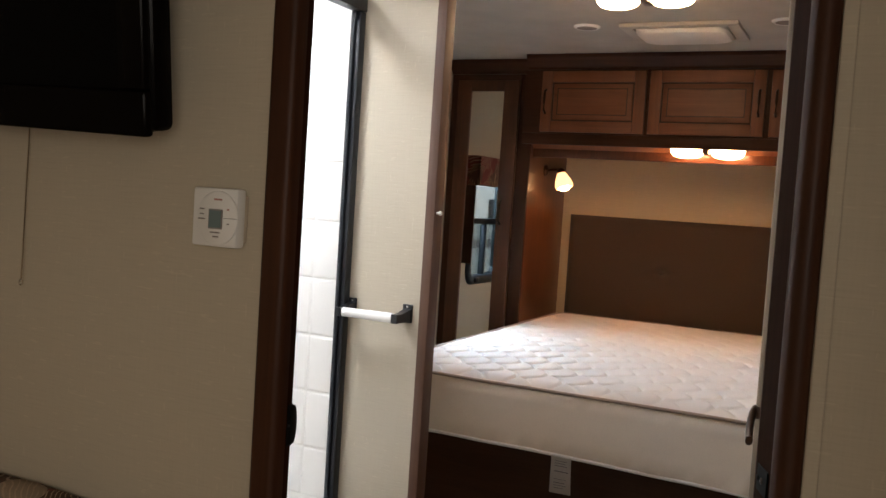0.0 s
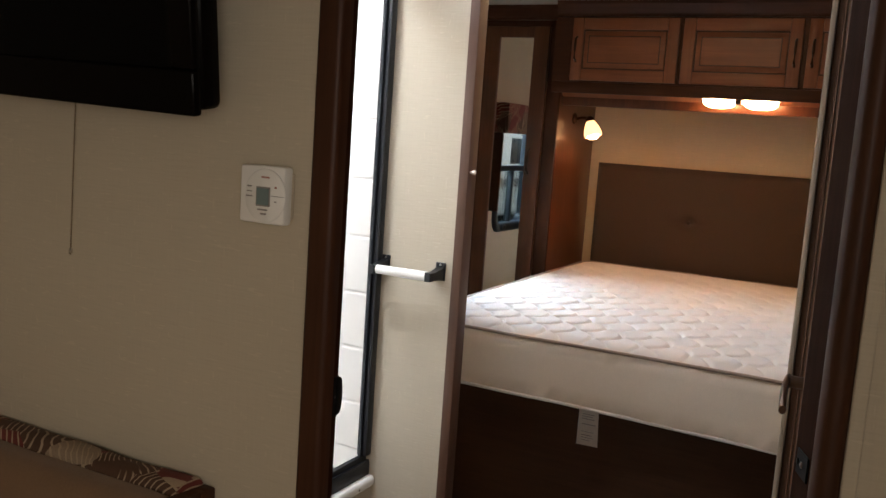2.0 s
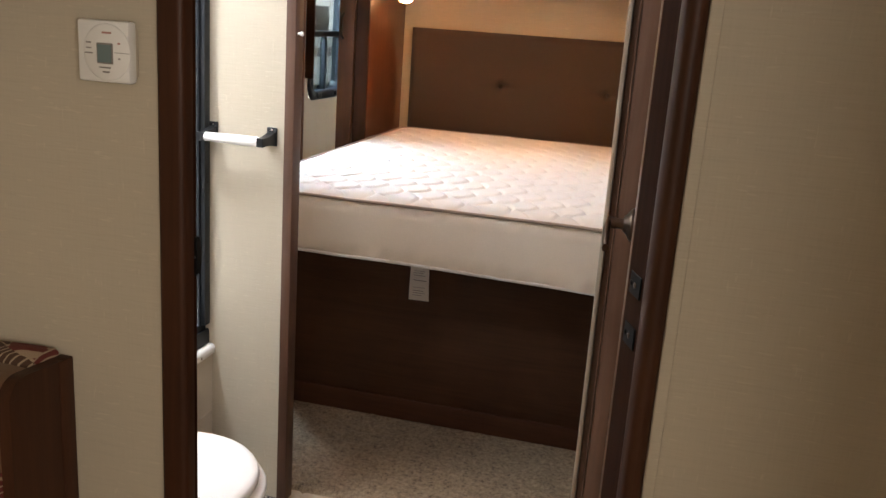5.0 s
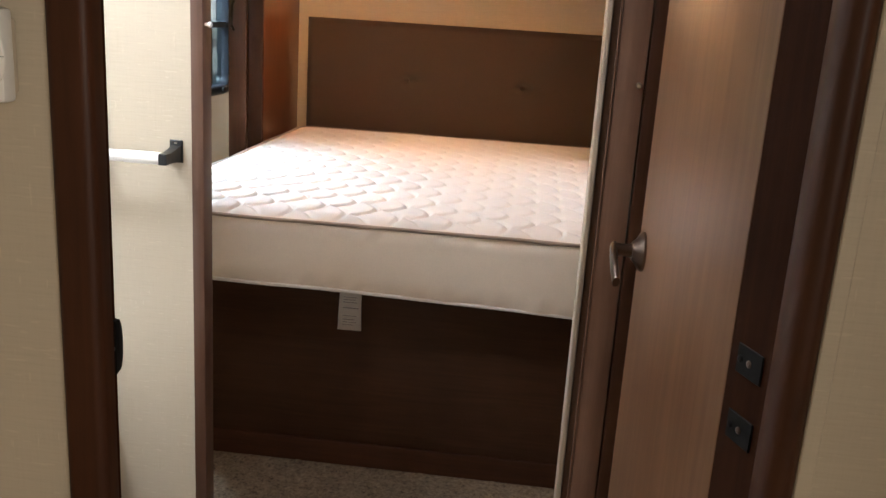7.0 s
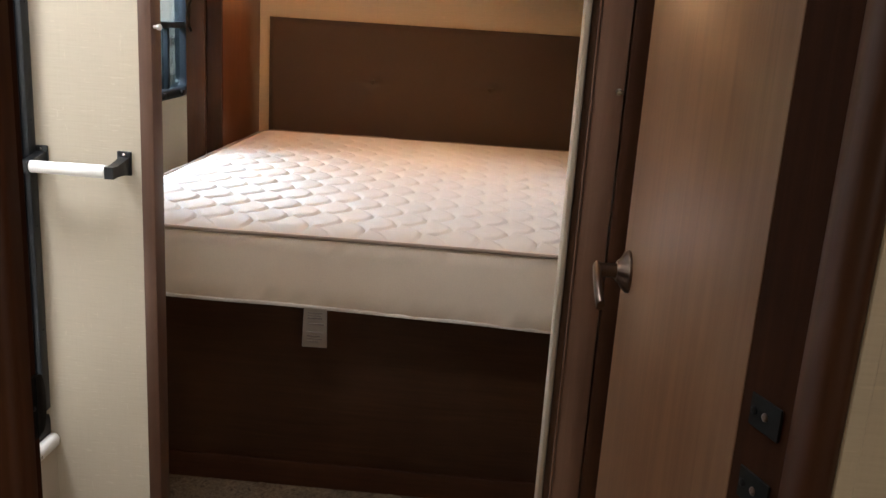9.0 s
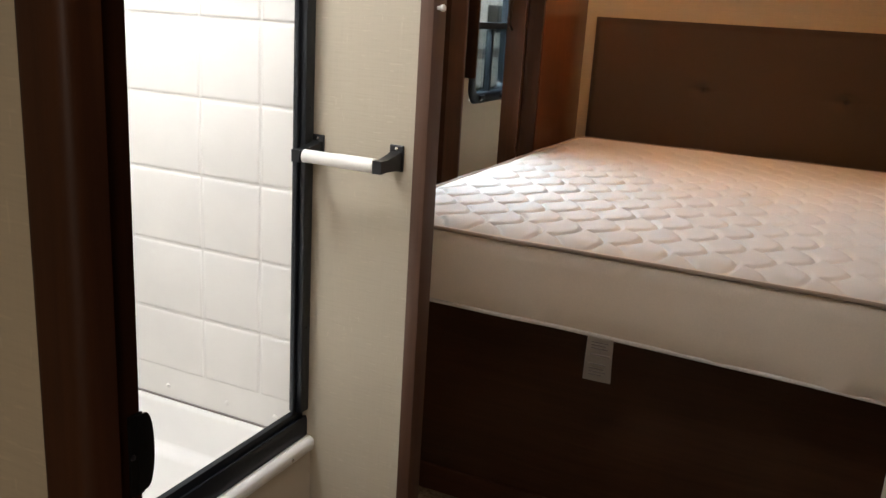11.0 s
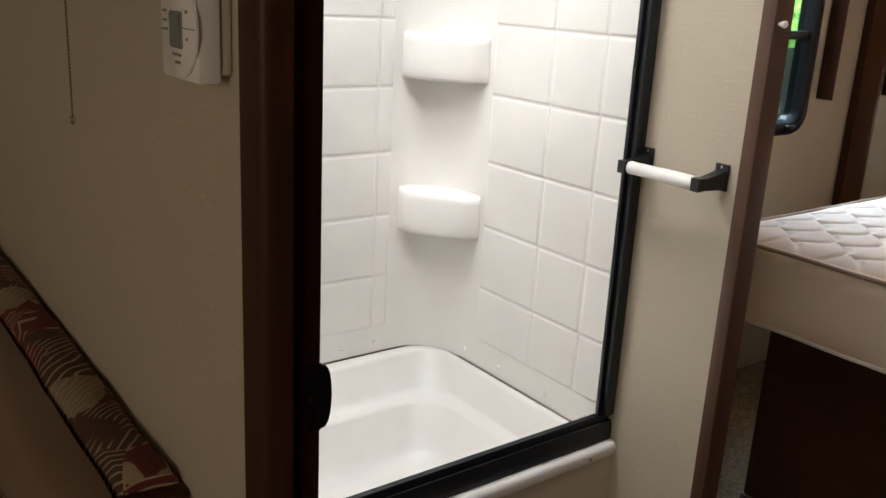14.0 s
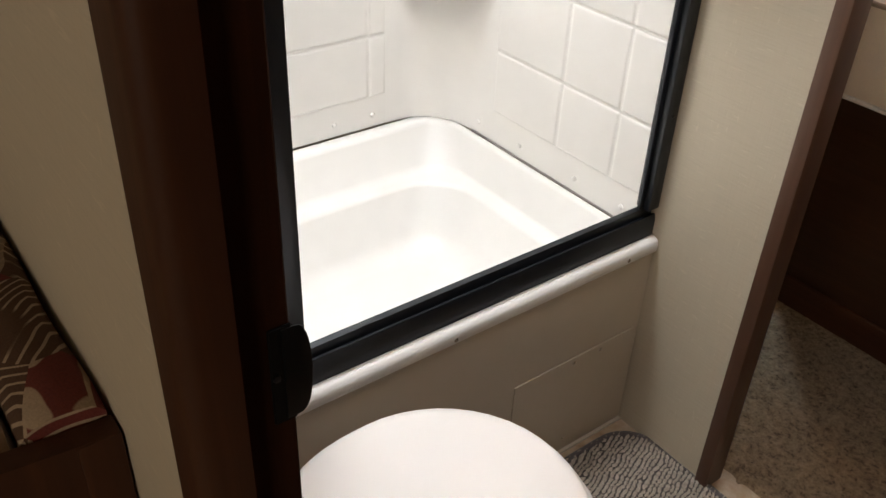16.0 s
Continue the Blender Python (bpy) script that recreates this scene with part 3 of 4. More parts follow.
part("bottom_track", prism([(-1.480, 0.4625), (-1.4505, 0.4625), (-1.4505, 0.505), (-1.4535, 0.515), (-1.458, 0.515), (-1.461, 0.505), (-1.464, 0.528), (-1.474, 0.530), (-1.480, 0.520)], "y", TY0 + 0.002, YP - 0.001), BLACK, shower_frame)
part("side_jamb", box(-1.478, -1.447, YP - 0.030, YP - 0.001, 0.531, 1.90, 0.003), BLACK, shower_frame)
part("side_lip", box(-1.468, -1.460, YP - 0.039, YP - 0.0305, 0.531, 1.90, 0.001, 1), BLACK, shower_frame)
part("side_jamb", box(-1.478, -1.447, 1.372, 1.402, 0.531, 1.90, 0.003), BLACK, shower_frame)
part("top_track", box(-1.480, -1.444, TY0 + 0.001, YP - 0.001, 1.901, 1.945, 0.003), BLACK, shower_frame)
for z in (0.72, 0.95, 1.17, 1.40, 1.62):
    part("frame_screw", lathe([(0.0035, 0), (0.0035, 0.001), (0.0015, 0.002)], (-1.4468, YP - 0.016, z), (1, 0, 0), 10), BLACK, shower_frame)

# moulded surround
surround = thing("shower_surround", (-1.8, 1.65, TZ), "ivory moulded shower wall with tile relief and corner shelves", "shower wall")
SX, SY = -2.124, 2.136         # faces of the two walls
part("back_panel", box(SX - 0.012, SX, TY0, 1.985, TZ + 0.002, CEIL), IVORY, surround)
part("end_panel", box(-1.925, -1.479, SY - 0.002, SY + 0.003, TZ + 0.002, CEIL), IVORY, surround)
part("return_panel", box(-1.470, -1.450, TY0 + 0.001, 1.3715, 0.531, CEIL), IVORY, surround)
part("near_panel", box(SX, -1.479, TY0, TY0 + 0.006, TZ + 0.002, CEIL), IVORY, surround)
cove = [(-1.925, SY - 0.002)]
for i in range(13):
    a = radians(90 + 90 * i / 12)
    cove.append((SX + 0.15 + 0.148 * math.cos(a) - 0.0, SY - 0.112 + 0.11 * math.sin(a)))
cove += [(SX, 1.985), (SX - 0.012, 1.985), (SX - 0.012, SY + 0.003), (-1.925, SY + 0.003)]
part("corner_cove", prism(cove, "z", TZ + 0.002, CEIL), IVORY, surround)


def tile(a0, a1, z0, z1, wall):
    """One tile of the relief: proud by 4 mm with soft edges."""
    bm = bmesh.new()
    g, e, h = 0.0025, 0.007, 0.0022
    if wall == "end":
        p = lambda a, z, d: (a, SY - 0.002 - d, z)
    else:
        p = lambda a, z, d: (SX + d, a, z)
    rings = [[p(a, z, d) for a, z in ((a0 + k, z0 + k), (a1 - k, z0 + k), (a1 - k, z1 - k), (a0 + k, z1 - k))] for k, d in ((g, 0.0002), (g + e * 0.4, h * 0.8), (g + e, h))]
    return loft(rings, bm=bm)


ROWS = [0.535, 0.676, 0.837, 0.998, 1.160, 1.322, 1.488, 1.650, 1.812, 1.975]
for z0, z1 in zip(ROWS, ROWS[1:]):
    for a0, a1 in ((-1.925, -1.723), (-1.723, -1.570), (-1.570, -1.482)):
        part("tile", tile(a0, a1, z0, z1, "end"), IVORY, surround)
    for a0, a1 in ((1.14, 1.33), (1.33, 1.53), (1.53, 1.735), (1.735, 1.94), (1.94, 1.985)):
        part("tile", tile(a0, a1, z0, z1, "back"), IVORY, surround)


def corner_shelf(z0, z1):
    def plan(s):
        pts = [(-2.115, 2.128), (-1.940 - 0.02 * (1 - s), 2.132)]
        ax, ay, bx, by = -1.944, 2.112, -2.104, 2.004
        ctr = Vector((-2.10, 2.12))
        for i in range(13):
            f = i / 12
            p = Vector((ax + (bx - ax) * f, ay + (by - ay) * f))
            out = Vector((0.58, -0.81))
            p += out * 0.020 * math.sin(math.pi * f) ** 0.35
            p = ctr + (p - ctr) * s
            pts.append((p.x, p.y))
        pts.append((-2.121, 2.006 + 0.03 * (1 - s)))
        return pts
    h = z1 - z0
    prof = ((0.0, 0.92), (0.03, 0.965), (0.09, 0.99), (0.25, 1.0), (0.80, 1.0), (0.89, 0.985), (0.95, 0.95), (1.0, 0.86))
    return loft([level(plan(s), z0 + h * f) for f, s in prof])


for z in (0.797, 1.183, 1.572):
    part("corner_shelf", corner_shelf(z, z + 0.112), IVORY, surround)
for x in (-1.97, -1.83, -1.66, -1.53):
    part("flange_screw", lathe([(0.006, 0), (0.006, 0.002), (0.003, 0.004)], (x, SY - 0.002, TZ + 0.03), (0, -1, 0), 10), IVORY, surround)
for y in (1.45, 1.66, 1.85, 1.95):
    part("flange_screw", lathe([(0.006, 0), (0.006, 0.002), (0.003, 0.004)], (SX, y, TZ + 0.03), (1, 0, 0), 10), IVORY, surround)
structure("tub_seam", box(-1.99, -1.48, SY - 0.006, SY - 0.0025, TZ - 0.001, TZ + 0.003), GREY_PRINT, "dark seam between tub and shower wall", "trim")

# ---- toilet ----
toilet = thing("toilet", (-1.146, 1.40, 0), "bone-white plastic camper toilet with its lid closed", "toilet")
CX = -1.146


def seat_ring(rx, y0, y1, n=44):
    """Plan of a seat: rounded front at y1, squarer back at y0."""
    pts = []
    mid, half = (y0 + y1) / 2, (y1 - y0) / 2
    for i in range(n):
        a = 2 * math.pi * i / n
        c, s = math.cos(a), math.sin(a)
        pw = 1.0 if s > 0 else 0.72
        pts.append((CX + rx * math.copysign(abs(c) ** pw, c), mid + half * math.copysign(abs(s) ** (1.0 if s > 0 else 0.8), s)))
    return pts


part("lid", loft([level(seat_ring(0.175, 1.240, 1.598), 0.464), level(seat_ring(0.184, 1.231, 1.610), 0.469), level(seat_ring(0.1855, 1.229, 1.612), 0.479),
                  level(seat_ring(0.180, 1.235, 1.605), 0.488), level(seat_ring(0.168, 1.248, 1.590), 0.4915), level(seat_ring(0.10, 1.31, 1.52), 0.4935)]), PORCELAIN, toilet, "smooth bone-white lid")
part("seat", loft([level(seat_ring(0.178, 1.228, 1.608), 0.431), level(seat_ring(0.197, 1.213, 1.626), 0.437), level(seat_ring(0.2005, 1.211, 1.630), 0.449),
                   level(seat_ring(0.195, 1.216, 1.624), 0.459), level(seat_ring(0.182, 1.23, 1.606), 0.4635)]), PORCELAIN, toilet)
part("bowl", loft([level(seat_ring(0.135, 1.20, 1.46), 0.01), level(seat_ring(0.14, 1.20, 1.47), 0.05), level(seat_ring(0.125, 1.20, 1.45), 0.15), level(seat_ring(0.135, 1.20, 1.48), 0.26),
                   level(seat_ring(0.172, 1.19, 1.56), 0.35), level(seat_ring(0.194, 1.19, 1.605), 0.405), level(seat_ring(0.192, 1.19, 1.605), 0.4305)]), PORCELAIN, toilet)
part("back_deck", box(CX - 0.19, CX + 0.19, 1.135, 1.225, 0.22, 0.447, 0.02, 3), PORCELAIN, toilet)
for dx in (-0.09, 0.09):
    part("hinge_cap", box(CX + dx - 0.022, CX + dx + 0.022, 1.192, 1.2275, 0.4475, 0.472, 0.006, 3), PORCELAIN, toilet)
part("floor_flange", loft([level(seat_ring(0.16, 1.17, 1.50), 0.0), level(seat_ring(0.16, 1.17, 1.50), 0.008)]), PORCELAIN, toilet)

# ---- paper holder ----
holder = thing("paper_holder", (-1.33, YP, 1.08), "black paper holder with an empty white roller on the partition", "paper holder")
for x in (-1.437, -1.262):
    br = part("bracket", box(x - 0.015, x + 0.015, YP - 0.005, YP - 0.0005, 1.068, 1.118, 0.0015, 1), BLACK_PLASTIC, holder)
    part("arm", loft([[(x + sx * w, y, z0 + sz * h) for sx, sz in ((-1, -1), (1, -1), (1, 1), (-1, 1))] for y, w, h, z0 in
                      ((YP - 0.005, 0.011, 0.018, 1.088), (YP - 0.02, 0.010, 0.015, 1.087), (YP - 0.055, 0.009, 0.011, 1.085), (YP - 0.078, 0.009, 0.012, 1.085))]), BLACK_PLASTIC, br)
    part("screw", lathe([(0.0035, 0), (0.0035, 0.001), (0.0015, 0.002)], (x, YP - 0.005, 1.111), (0, -1, 0), 10), CHROME, br)
part("roller", lathe([(0.0095, 0), (0.0125, 0.002), (0.0125, 0.075), (0.0135, 0.077), (0.0135, 0.155), (0.0095, 0.157)], (-1.428, YP - 0.064, 1.085), (1, 0, 0), 24), WHITE, holder, "white plastic roller")

# ---- bedroom: bed ----
BX0, BX1, MY0, MY1, MZ0, MZ1 = -1.655, -0.065, 2.655, 4.655, 0.632, 0.834
bed_base = thing("bed_base", (-0.86, 3.7, 0), "dark brown wooden bed platform with a skirting board", "bed base")
part("front_panel", box(-1.51, -0.14, 2.797, 2.813, 0.012, MZ0 - 0.012, 0.002), WOOD_BED, bed_base)
part("skirting", prism([(2.7965, 0.012), (2.7965, 0.082), (2.792, 0.090), (2.785, 0.088), (2.781, 0.076), (2.781, 0.012)], "x", -1.51, -0.14), WOOD_DARK_X, bed_base, "dark moulded skirting board")
part("side_panel", box(-1.51, -1.494, 2.8135, YH - 0.03, 0.012, MZ0 - 0.012, 0.002), WOOD_BED, bed_base)
part("side_panel", box(-0.156, -0.14, 2.8135, YH - 0.03, 0.012, MZ0 - 0.012, 0.002), WOOD_BED, bed_base)
part("deck", box(-1.60, -0.12, 2.74, YH - 0.02, MZ0 - 0.012, MZ0 - 0.001, 0.002), WOOD_BED, bed_base)

mattress = thing("mattress", (-0.86, 3.66, MZ0), "bare white mattress with wavy quilting and cream sides", "mattress")


def sag(x, y):
    """The mattress droops a little where it hangs over the platform."""
    return 0.017 * min(1.0, max(0.0, (x + 1.05) / 0.75)) * min(1.0, max(0.0, (2.735 - y) / 0.03))


def side_rings():
    out = []
    for inset, z in ((0.012, MZ0), (0.002, MZ0 + 0.006), (0.001, MZ0 + 0.06), (-0.003, MZ0 + 0.11), (0.0, MZ1 - 0.05), (0.004, MZ1 - 0.008), (0.012, MZ1 - 0.002)):
        base = round_rect(BX0 + inset, BX1 - inset, MY0 + inset, MY1 - inset, 0.07, 8)
        dense = []
        for i, p in enumerate(base):
            q = base[(i + 1) % len(base)]
            n = max(1, int(math.dist(p, q) / 0.04))
            dense += [(p[0] + (q[0] - p[0]) * k / n, p[1] + (q[1] - p[1]) * k / n) for k in range(n)]
        ring = []
        for x, y in dense:
            w = 0.006 * noise.noise((x * 5, y * 5, z * 12)) + 0.0035 * noise.noise((x * 19, y * 19, z * 14))
            ring.append((x + (x > -0.86) * w - (x < -0.86) * w, y - w * 1.2, z - sag(x, y) * (MZ1 - z) / (MZ1 - MZ0)))
        out.append(ring)
    return out


part("border", loft(side_rings()), MATTRESS_SIDE, mattress, "cream ticking sides")


def quilt(x, y):
    """Height of the quilted top: scalloped stitch lines bound staggered cloud-shaped pads."""
    pitch, step, amp = 0.168, 0.079, 0.052
    u, v = (x + 1.141) / step, (y - 2.738) / pitch
    k = math.floor(u)
    best = 9.0
    for j in (k - 1, k, k + 1):
        a = math.pi * (v + 0.5 * (j % 2))
        w = abs(math.sin(a))
        slope = amp * math.pi / pitch * 0.65 * abs(math.cos(a)) / max(w, 0.05) ** 0.35
        best = min(best, abs((u - j) * step - amp * w ** 0.65) / math.sqrt(1 + slope * slope))
    pad = 0.72 * min(1.0, best / 0.011) ** 0.6 + 0.28 * min(1.0, best / 0.030) ** 0.8
    edge = min(x - BX0, BX1 - x, y - MY0, MY1 - y)
    fall = max(0.0, 1 - edge / 0.09)
    return MZ1 + 0.0135 * pad * (1 - fall ** 2) * (1 - 0.55 * min(1.0, max(0.0, (y - 3.6) / 0.7))) - 0.020 * fall ** 3 + 0.004 * noise.noise((x * 3.1, y * 3.1, 0)) + 0.0015 * noise.noise((x * 14, y * 14, 3))


def grid_mesh(x0, x1, y0, y1, step, height):
    nx, ny = int((x1 - x0) / step) + 1, int((y1 - y0) / step) + 1
    xs, ys = np.linspace(x0, x1, nx), np.linspace(y0, y1, ny)
    verts = [(x, y, height(x, y)) for y in ys for x in xs]
    faces = [(j * nx + i, j * nx + i + 1, (j + 1) * nx + i + 1, (j + 1) * nx + i) for j in range(ny - 1) for i in range(nx - 1)]
    bm = bmesh.new()
    me = bpy.data.meshes.new("grid")
    me.from_pydata(verts, [], faces)
    bm.from_mesh(me)
    bpy.data.meshes.remove(me)
    return bm


def quilt_top(x, y):
    # round the corners by pulling the sheet under the piping
    dx, dy = max(BX0 + 0.07 - x, x - BX1 + 0.07, 0), max(MY0 + 0.07 - y, y - MY1 + 0.07, 0)
    out = math.hypot(dx, dy) > 0.066 and dx > 0 and dy > 0
    return MZ1 - 0.03 if out else quilt(x, y)


top = part("quilted_top", grid_mesh(BX0 + 0.006, BX1 - 0.006, MY0 + 0.006, MY1 - 0.006, 0.0052, quilt_top), MATTRESS_TOP, mattress, "white quilted top")


def piping(z, r, inset):
    ring = round_rect(BX0 + inset, BX1 - inset, MY0 + inset, MY1 - inset, 0.07, 8)
    pts = []
    for i, p in enumerate(ring):
        q = ring[(i + 1) % len(ring)]
        n = max(1, int(math.dist(p, q) / 0.05))
        for k in range(n):
            x, y = p[0] + (q[0] - p[0]) * k / n, p[1] + (q[1] - p[1]) * k / n
            w = noise.noise((x * 5, y * 5, 7))
            pts.append((x, y - 0.002 * w, z + 0.0035 * w - sag(x, y) * (MZ1 - z) / (MZ1 - MZ0)))
    bm = bmesh.new()
    N = len(pts)
    rows = []
    for i in range(N):
        d = (Vector(pts[(i + 1) % N]) - Vector(pts[i - 1])).normalized()
        up = Vector((0, 0, 1))
        side = d.cross(up)
        rows.append([bm.verts.new(Vector(pts[i]) + side * r * math.cos(a) + up * r * math.sin(a)) for a in (2 * math.pi * k / 8 for k in range(8))])
    for i in range(N):
        a, b = rows[i], rows[(i + 1) % N]
        for k in range(8):
            bm.faces.new((a[k], a[(k + 1) % 8], b[(k + 1) % 8], b[k]))
    bmesh.ops.recalc_face_normals(bm, faces=bm.faces)
    return bm


part("top_piping", piping(MZ1 - 0.004, 0.0055, 0.002), PIPING_TAN, mattress, "tan piping")
part("bottom_piping", piping(MZ0 + 0.004, 0.0055, 0.003), PIPING_WHITE, mattress, "white piping")
tag_pts = [(2.652 + 0.038 * f ** 0.7 - 0.006 * math.sin(f * 3), MZ0 + 0.002 - 0.128 * f) for f in (0, 0.12, 0.3, 0.5, 0.7, 0.85, 1.0)]
tbm = bmesh.new()
lo = [tbm.verts.new((-0.998 - 0.012 * i / 6, y + 0.004, z - 0.003)) for i, (y, z) in enumerate(tag_pts)]
hi = [tbm.verts.new((-0.934 - 0.004 * i / 6, y, z)) for i, (y, z) in enumerate(tag_pts)]
for i in range(6):
    tbm.faces.new((lo[i], hi[i], hi[i + 1], lo[i + 1]))
bmesh.ops.solidify(tbm, geom=tbm.faces[:], thickness=0.0012)
tag = part("law_label", tbm, PAPER, mattress, "white printed fabric label")


def label_bar(f, x0, x1, h):
    i = f * 6
    k = min(5, int(i))
    (ya, za), (yb, zb) = tag_pts[k], tag_pts[k + 1]
    y, z = ya + (yb - ya) * (i - k), za + (zb - za) * (i - k)
    return box(x0 - 0.01 * f, x1 - 0.008 * f, y - 0.0028, y - 0.0016, z - h, z)


for f, x0, x1, h in ((0.16, -0.985, -0.945, 0.002), (0.22, -0.985, -0.95, 0.002), (0.28, -0.985, -0.945, 0.0025), (0.40, -0.985, -0.94, 0.004), (0.58, -0.985, -0.945, 0.002), (0.66, -0.985, -0.95, 0.0025), (0.74, -0.985, -0.945, 0.002), (0.82, -0.985, -0.955, 0.002)):
    part("print_bar", label_bar(f, x0, x1, h), GREY_PRINT, tag)

# ---- headboard ----
headboard = thing("headboard", (-0.86, 4.73, MZ1), "dark brown padded headboard with two tufted buttons on the wall", "headboard")
HX0, HX1, HZ0, HZ1 = -1.648, -0.045, 0.70, 1.372
BUTTONS = ((-1.133, 1.093), (-0.558, 1.093))


def pad(x, z):
    d = 0.0
    for bx, bz in BUTTONS:
        r = math.hypot(x - bx, (z - bz) * 1.2)
        d += 0.024 * math.exp(-(r / 0.030) ** 2) + 0.009 * math.exp(-abs(z - bz) / 0.012) * math.exp(-(abs(x - bx) / 0.10) ** 2)
    e = min(x - HX0, HX1 - x, z - HZ0, HZ1 - z)
    return 0.045 - d - 0.02 * max(0, 1 - e / 0.03) ** 2 + 0.0015 * noise.noise((x * 7, z * 7, 2))


hb = bmesh.new()
NX, NZ = 240, 100
vs = [[hb.verts.new((HX0 + (HX1 - HX0) * i / NX, 4.742 - pad(HX0 + (HX1 - HX0) * i / NX, HZ0 + (HZ1 - HZ0) * j / NZ), HZ0 + (HZ1 - HZ0) * j / NZ)) for i in range(NX + 1)] for j in range(NZ + 1)]
for j in range(NZ):
    for i in range(NX):
        hb.faces.new((vs[j][i], vs[j][i + 1], vs[j + 1][i + 1], vs[j + 1][i]))
part("padded_front", hb, HEADBOARD_MAT, headboard)
part("backing_board", box(HX0 + 0.002, HX1 - 0.002, 4.722, 4.745, HZ0 + 0.002, HZ1 - 0.002), HEADBOARD_MAT, headboard)
for bx, bz in BUTTONS:
    part("button", lathe([(0.011, 0), (0.011, 0.003), (0.007, 0.007), (0.002, 0.008)], (bx, 4.715, bz), (0, -1, 0), 18), HEADBOARD_MAT, headboard)

# ---- wardrobe with mirror door ----
WF, WSX = 4.15, -1.705           # front and side faces
wardrobe = thing("wardrobe", (-1.92, 4.35, 0), "dark cherry wardrobe with a mirrored door beside the bed", "wardrobe")
part("side_panel", box(WSX - 0.016, WSX, WF + 0.02, YH - 0.002, 0.0, CEIL - 0.002), WOOD_RED, wardrobe)
part("front_stile", box(XL + 0.002, -2.113, WF, WF + 0.02, 0.0, 2.05, 0.002), WOOD_DARK, wardrobe)
part("front_stile", box(-1.773, WSX + 0.002, WF, WF + 0.02, 0.0, 2.05, 0.002), WOOD_DARK, wardrobe)
part("top_rail", box(-2.1125, -1.7735, WF, WF + 0.02, 2.02, 2.05, 0.002), WOOD_DARK_X, wardrobe)
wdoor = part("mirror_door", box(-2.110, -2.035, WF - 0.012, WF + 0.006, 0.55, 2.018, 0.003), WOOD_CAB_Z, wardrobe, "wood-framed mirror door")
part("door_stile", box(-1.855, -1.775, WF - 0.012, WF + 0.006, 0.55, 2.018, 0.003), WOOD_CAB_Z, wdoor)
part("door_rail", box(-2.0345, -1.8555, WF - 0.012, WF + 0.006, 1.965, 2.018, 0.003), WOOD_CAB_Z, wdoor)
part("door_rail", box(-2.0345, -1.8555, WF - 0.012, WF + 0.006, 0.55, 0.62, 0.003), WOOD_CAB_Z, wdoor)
part("mirror_pane", box(-2.0343, -1.8557, WF - 0.003, WF + 0.002, 0.6205, 1.9645), MIRROR, wdoor, "tall mirror pane")
h = tube([(-1.832, WF - 0.012, 1.30), (-1.832, WF - 0.034, 1.315), (-1.832, WF - 0.036, 1.36), (-1.832, WF - 0.034, 1.405), (-1.832, WF - 0.012, 1.42)], 0.006, 10)
part("pull_handle", h, BRONZE, wdoor, "dark bronze pull")
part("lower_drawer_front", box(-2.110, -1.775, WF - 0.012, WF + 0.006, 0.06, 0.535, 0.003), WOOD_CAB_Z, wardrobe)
structure("wall_bed_side", box(-0.02, 0.0, 4.0, YH, 0, CEIL), WOOD_RED, "plain cherry panel beside the bed head", "wall panel")

CROWN = [(0.0, 0.0), (-0.008, 0.0), (-0.012, 0.012), (-0.020, 0.020), (-0.030, 0.040), (-0.040, 0.052), (-0.044, 0.068), (0.0, 0.068)]
structure("crown_moulding_wardrobe", prism([(WF + a, 2.0505 + b) for a, b in CROWN], "x", XL + 0.002, WSX + 0.014), WOOD_DARK_X, "dark crown moulding over the wardrobe", "trim")
structure("crown_moulding_cabinet", prism([(4.03 + a, 2.0505 + b) for a, b in CROWN], "x", WSX + 0.015, -0.021), WOOD_DARK_X, "dark crown moulding over the cabinets", "trim")

# ---- overhead cabinets ----
CF = 4.03
overhead = thing("overhead_cabinet", (-0.86, 4.4, 1.70), "overhead wooden cabinet with raised-panel doors above the bed", "cabinet")
part("body", box(WSX + 0.002, -0.022, CF + 0.02, YH - 0.001, 1.715, 2.05), WOOD_CAB, overhead)
part("bottom_rail", box(WSX + 0.002, -0.022, CF, CF + 0.0195, 1.700, 1.752, 0.002), WOOD_DARK_X, overhead)
part("top_rail", box(WSX + 0.002, -0.022, CF, CF + 0.0195, 2.050, 2.0502 + 0.001, 0.0), WOOD_DARK_X, overhead)
part("frame_rail", box(WSX + 0.002, -0.022, CF + 0.001, CF + 0.0195, 1.7525, 2.049), WOOD_DARK_X, overhead)
part("light_rail", box(WSX + 0.002, -0.022, 4.20, 4.218, 1.648, 1.7145, 0.003), WOOD_RED, overhead)
part("cove_bead", prism([(4.1995, 1.690), (4.178, 1.712), (4.178, 1.7147), (4.1995, 1.7147)], "x", WSX + 0.002, -0.022), WOOD_CAB, overhead)


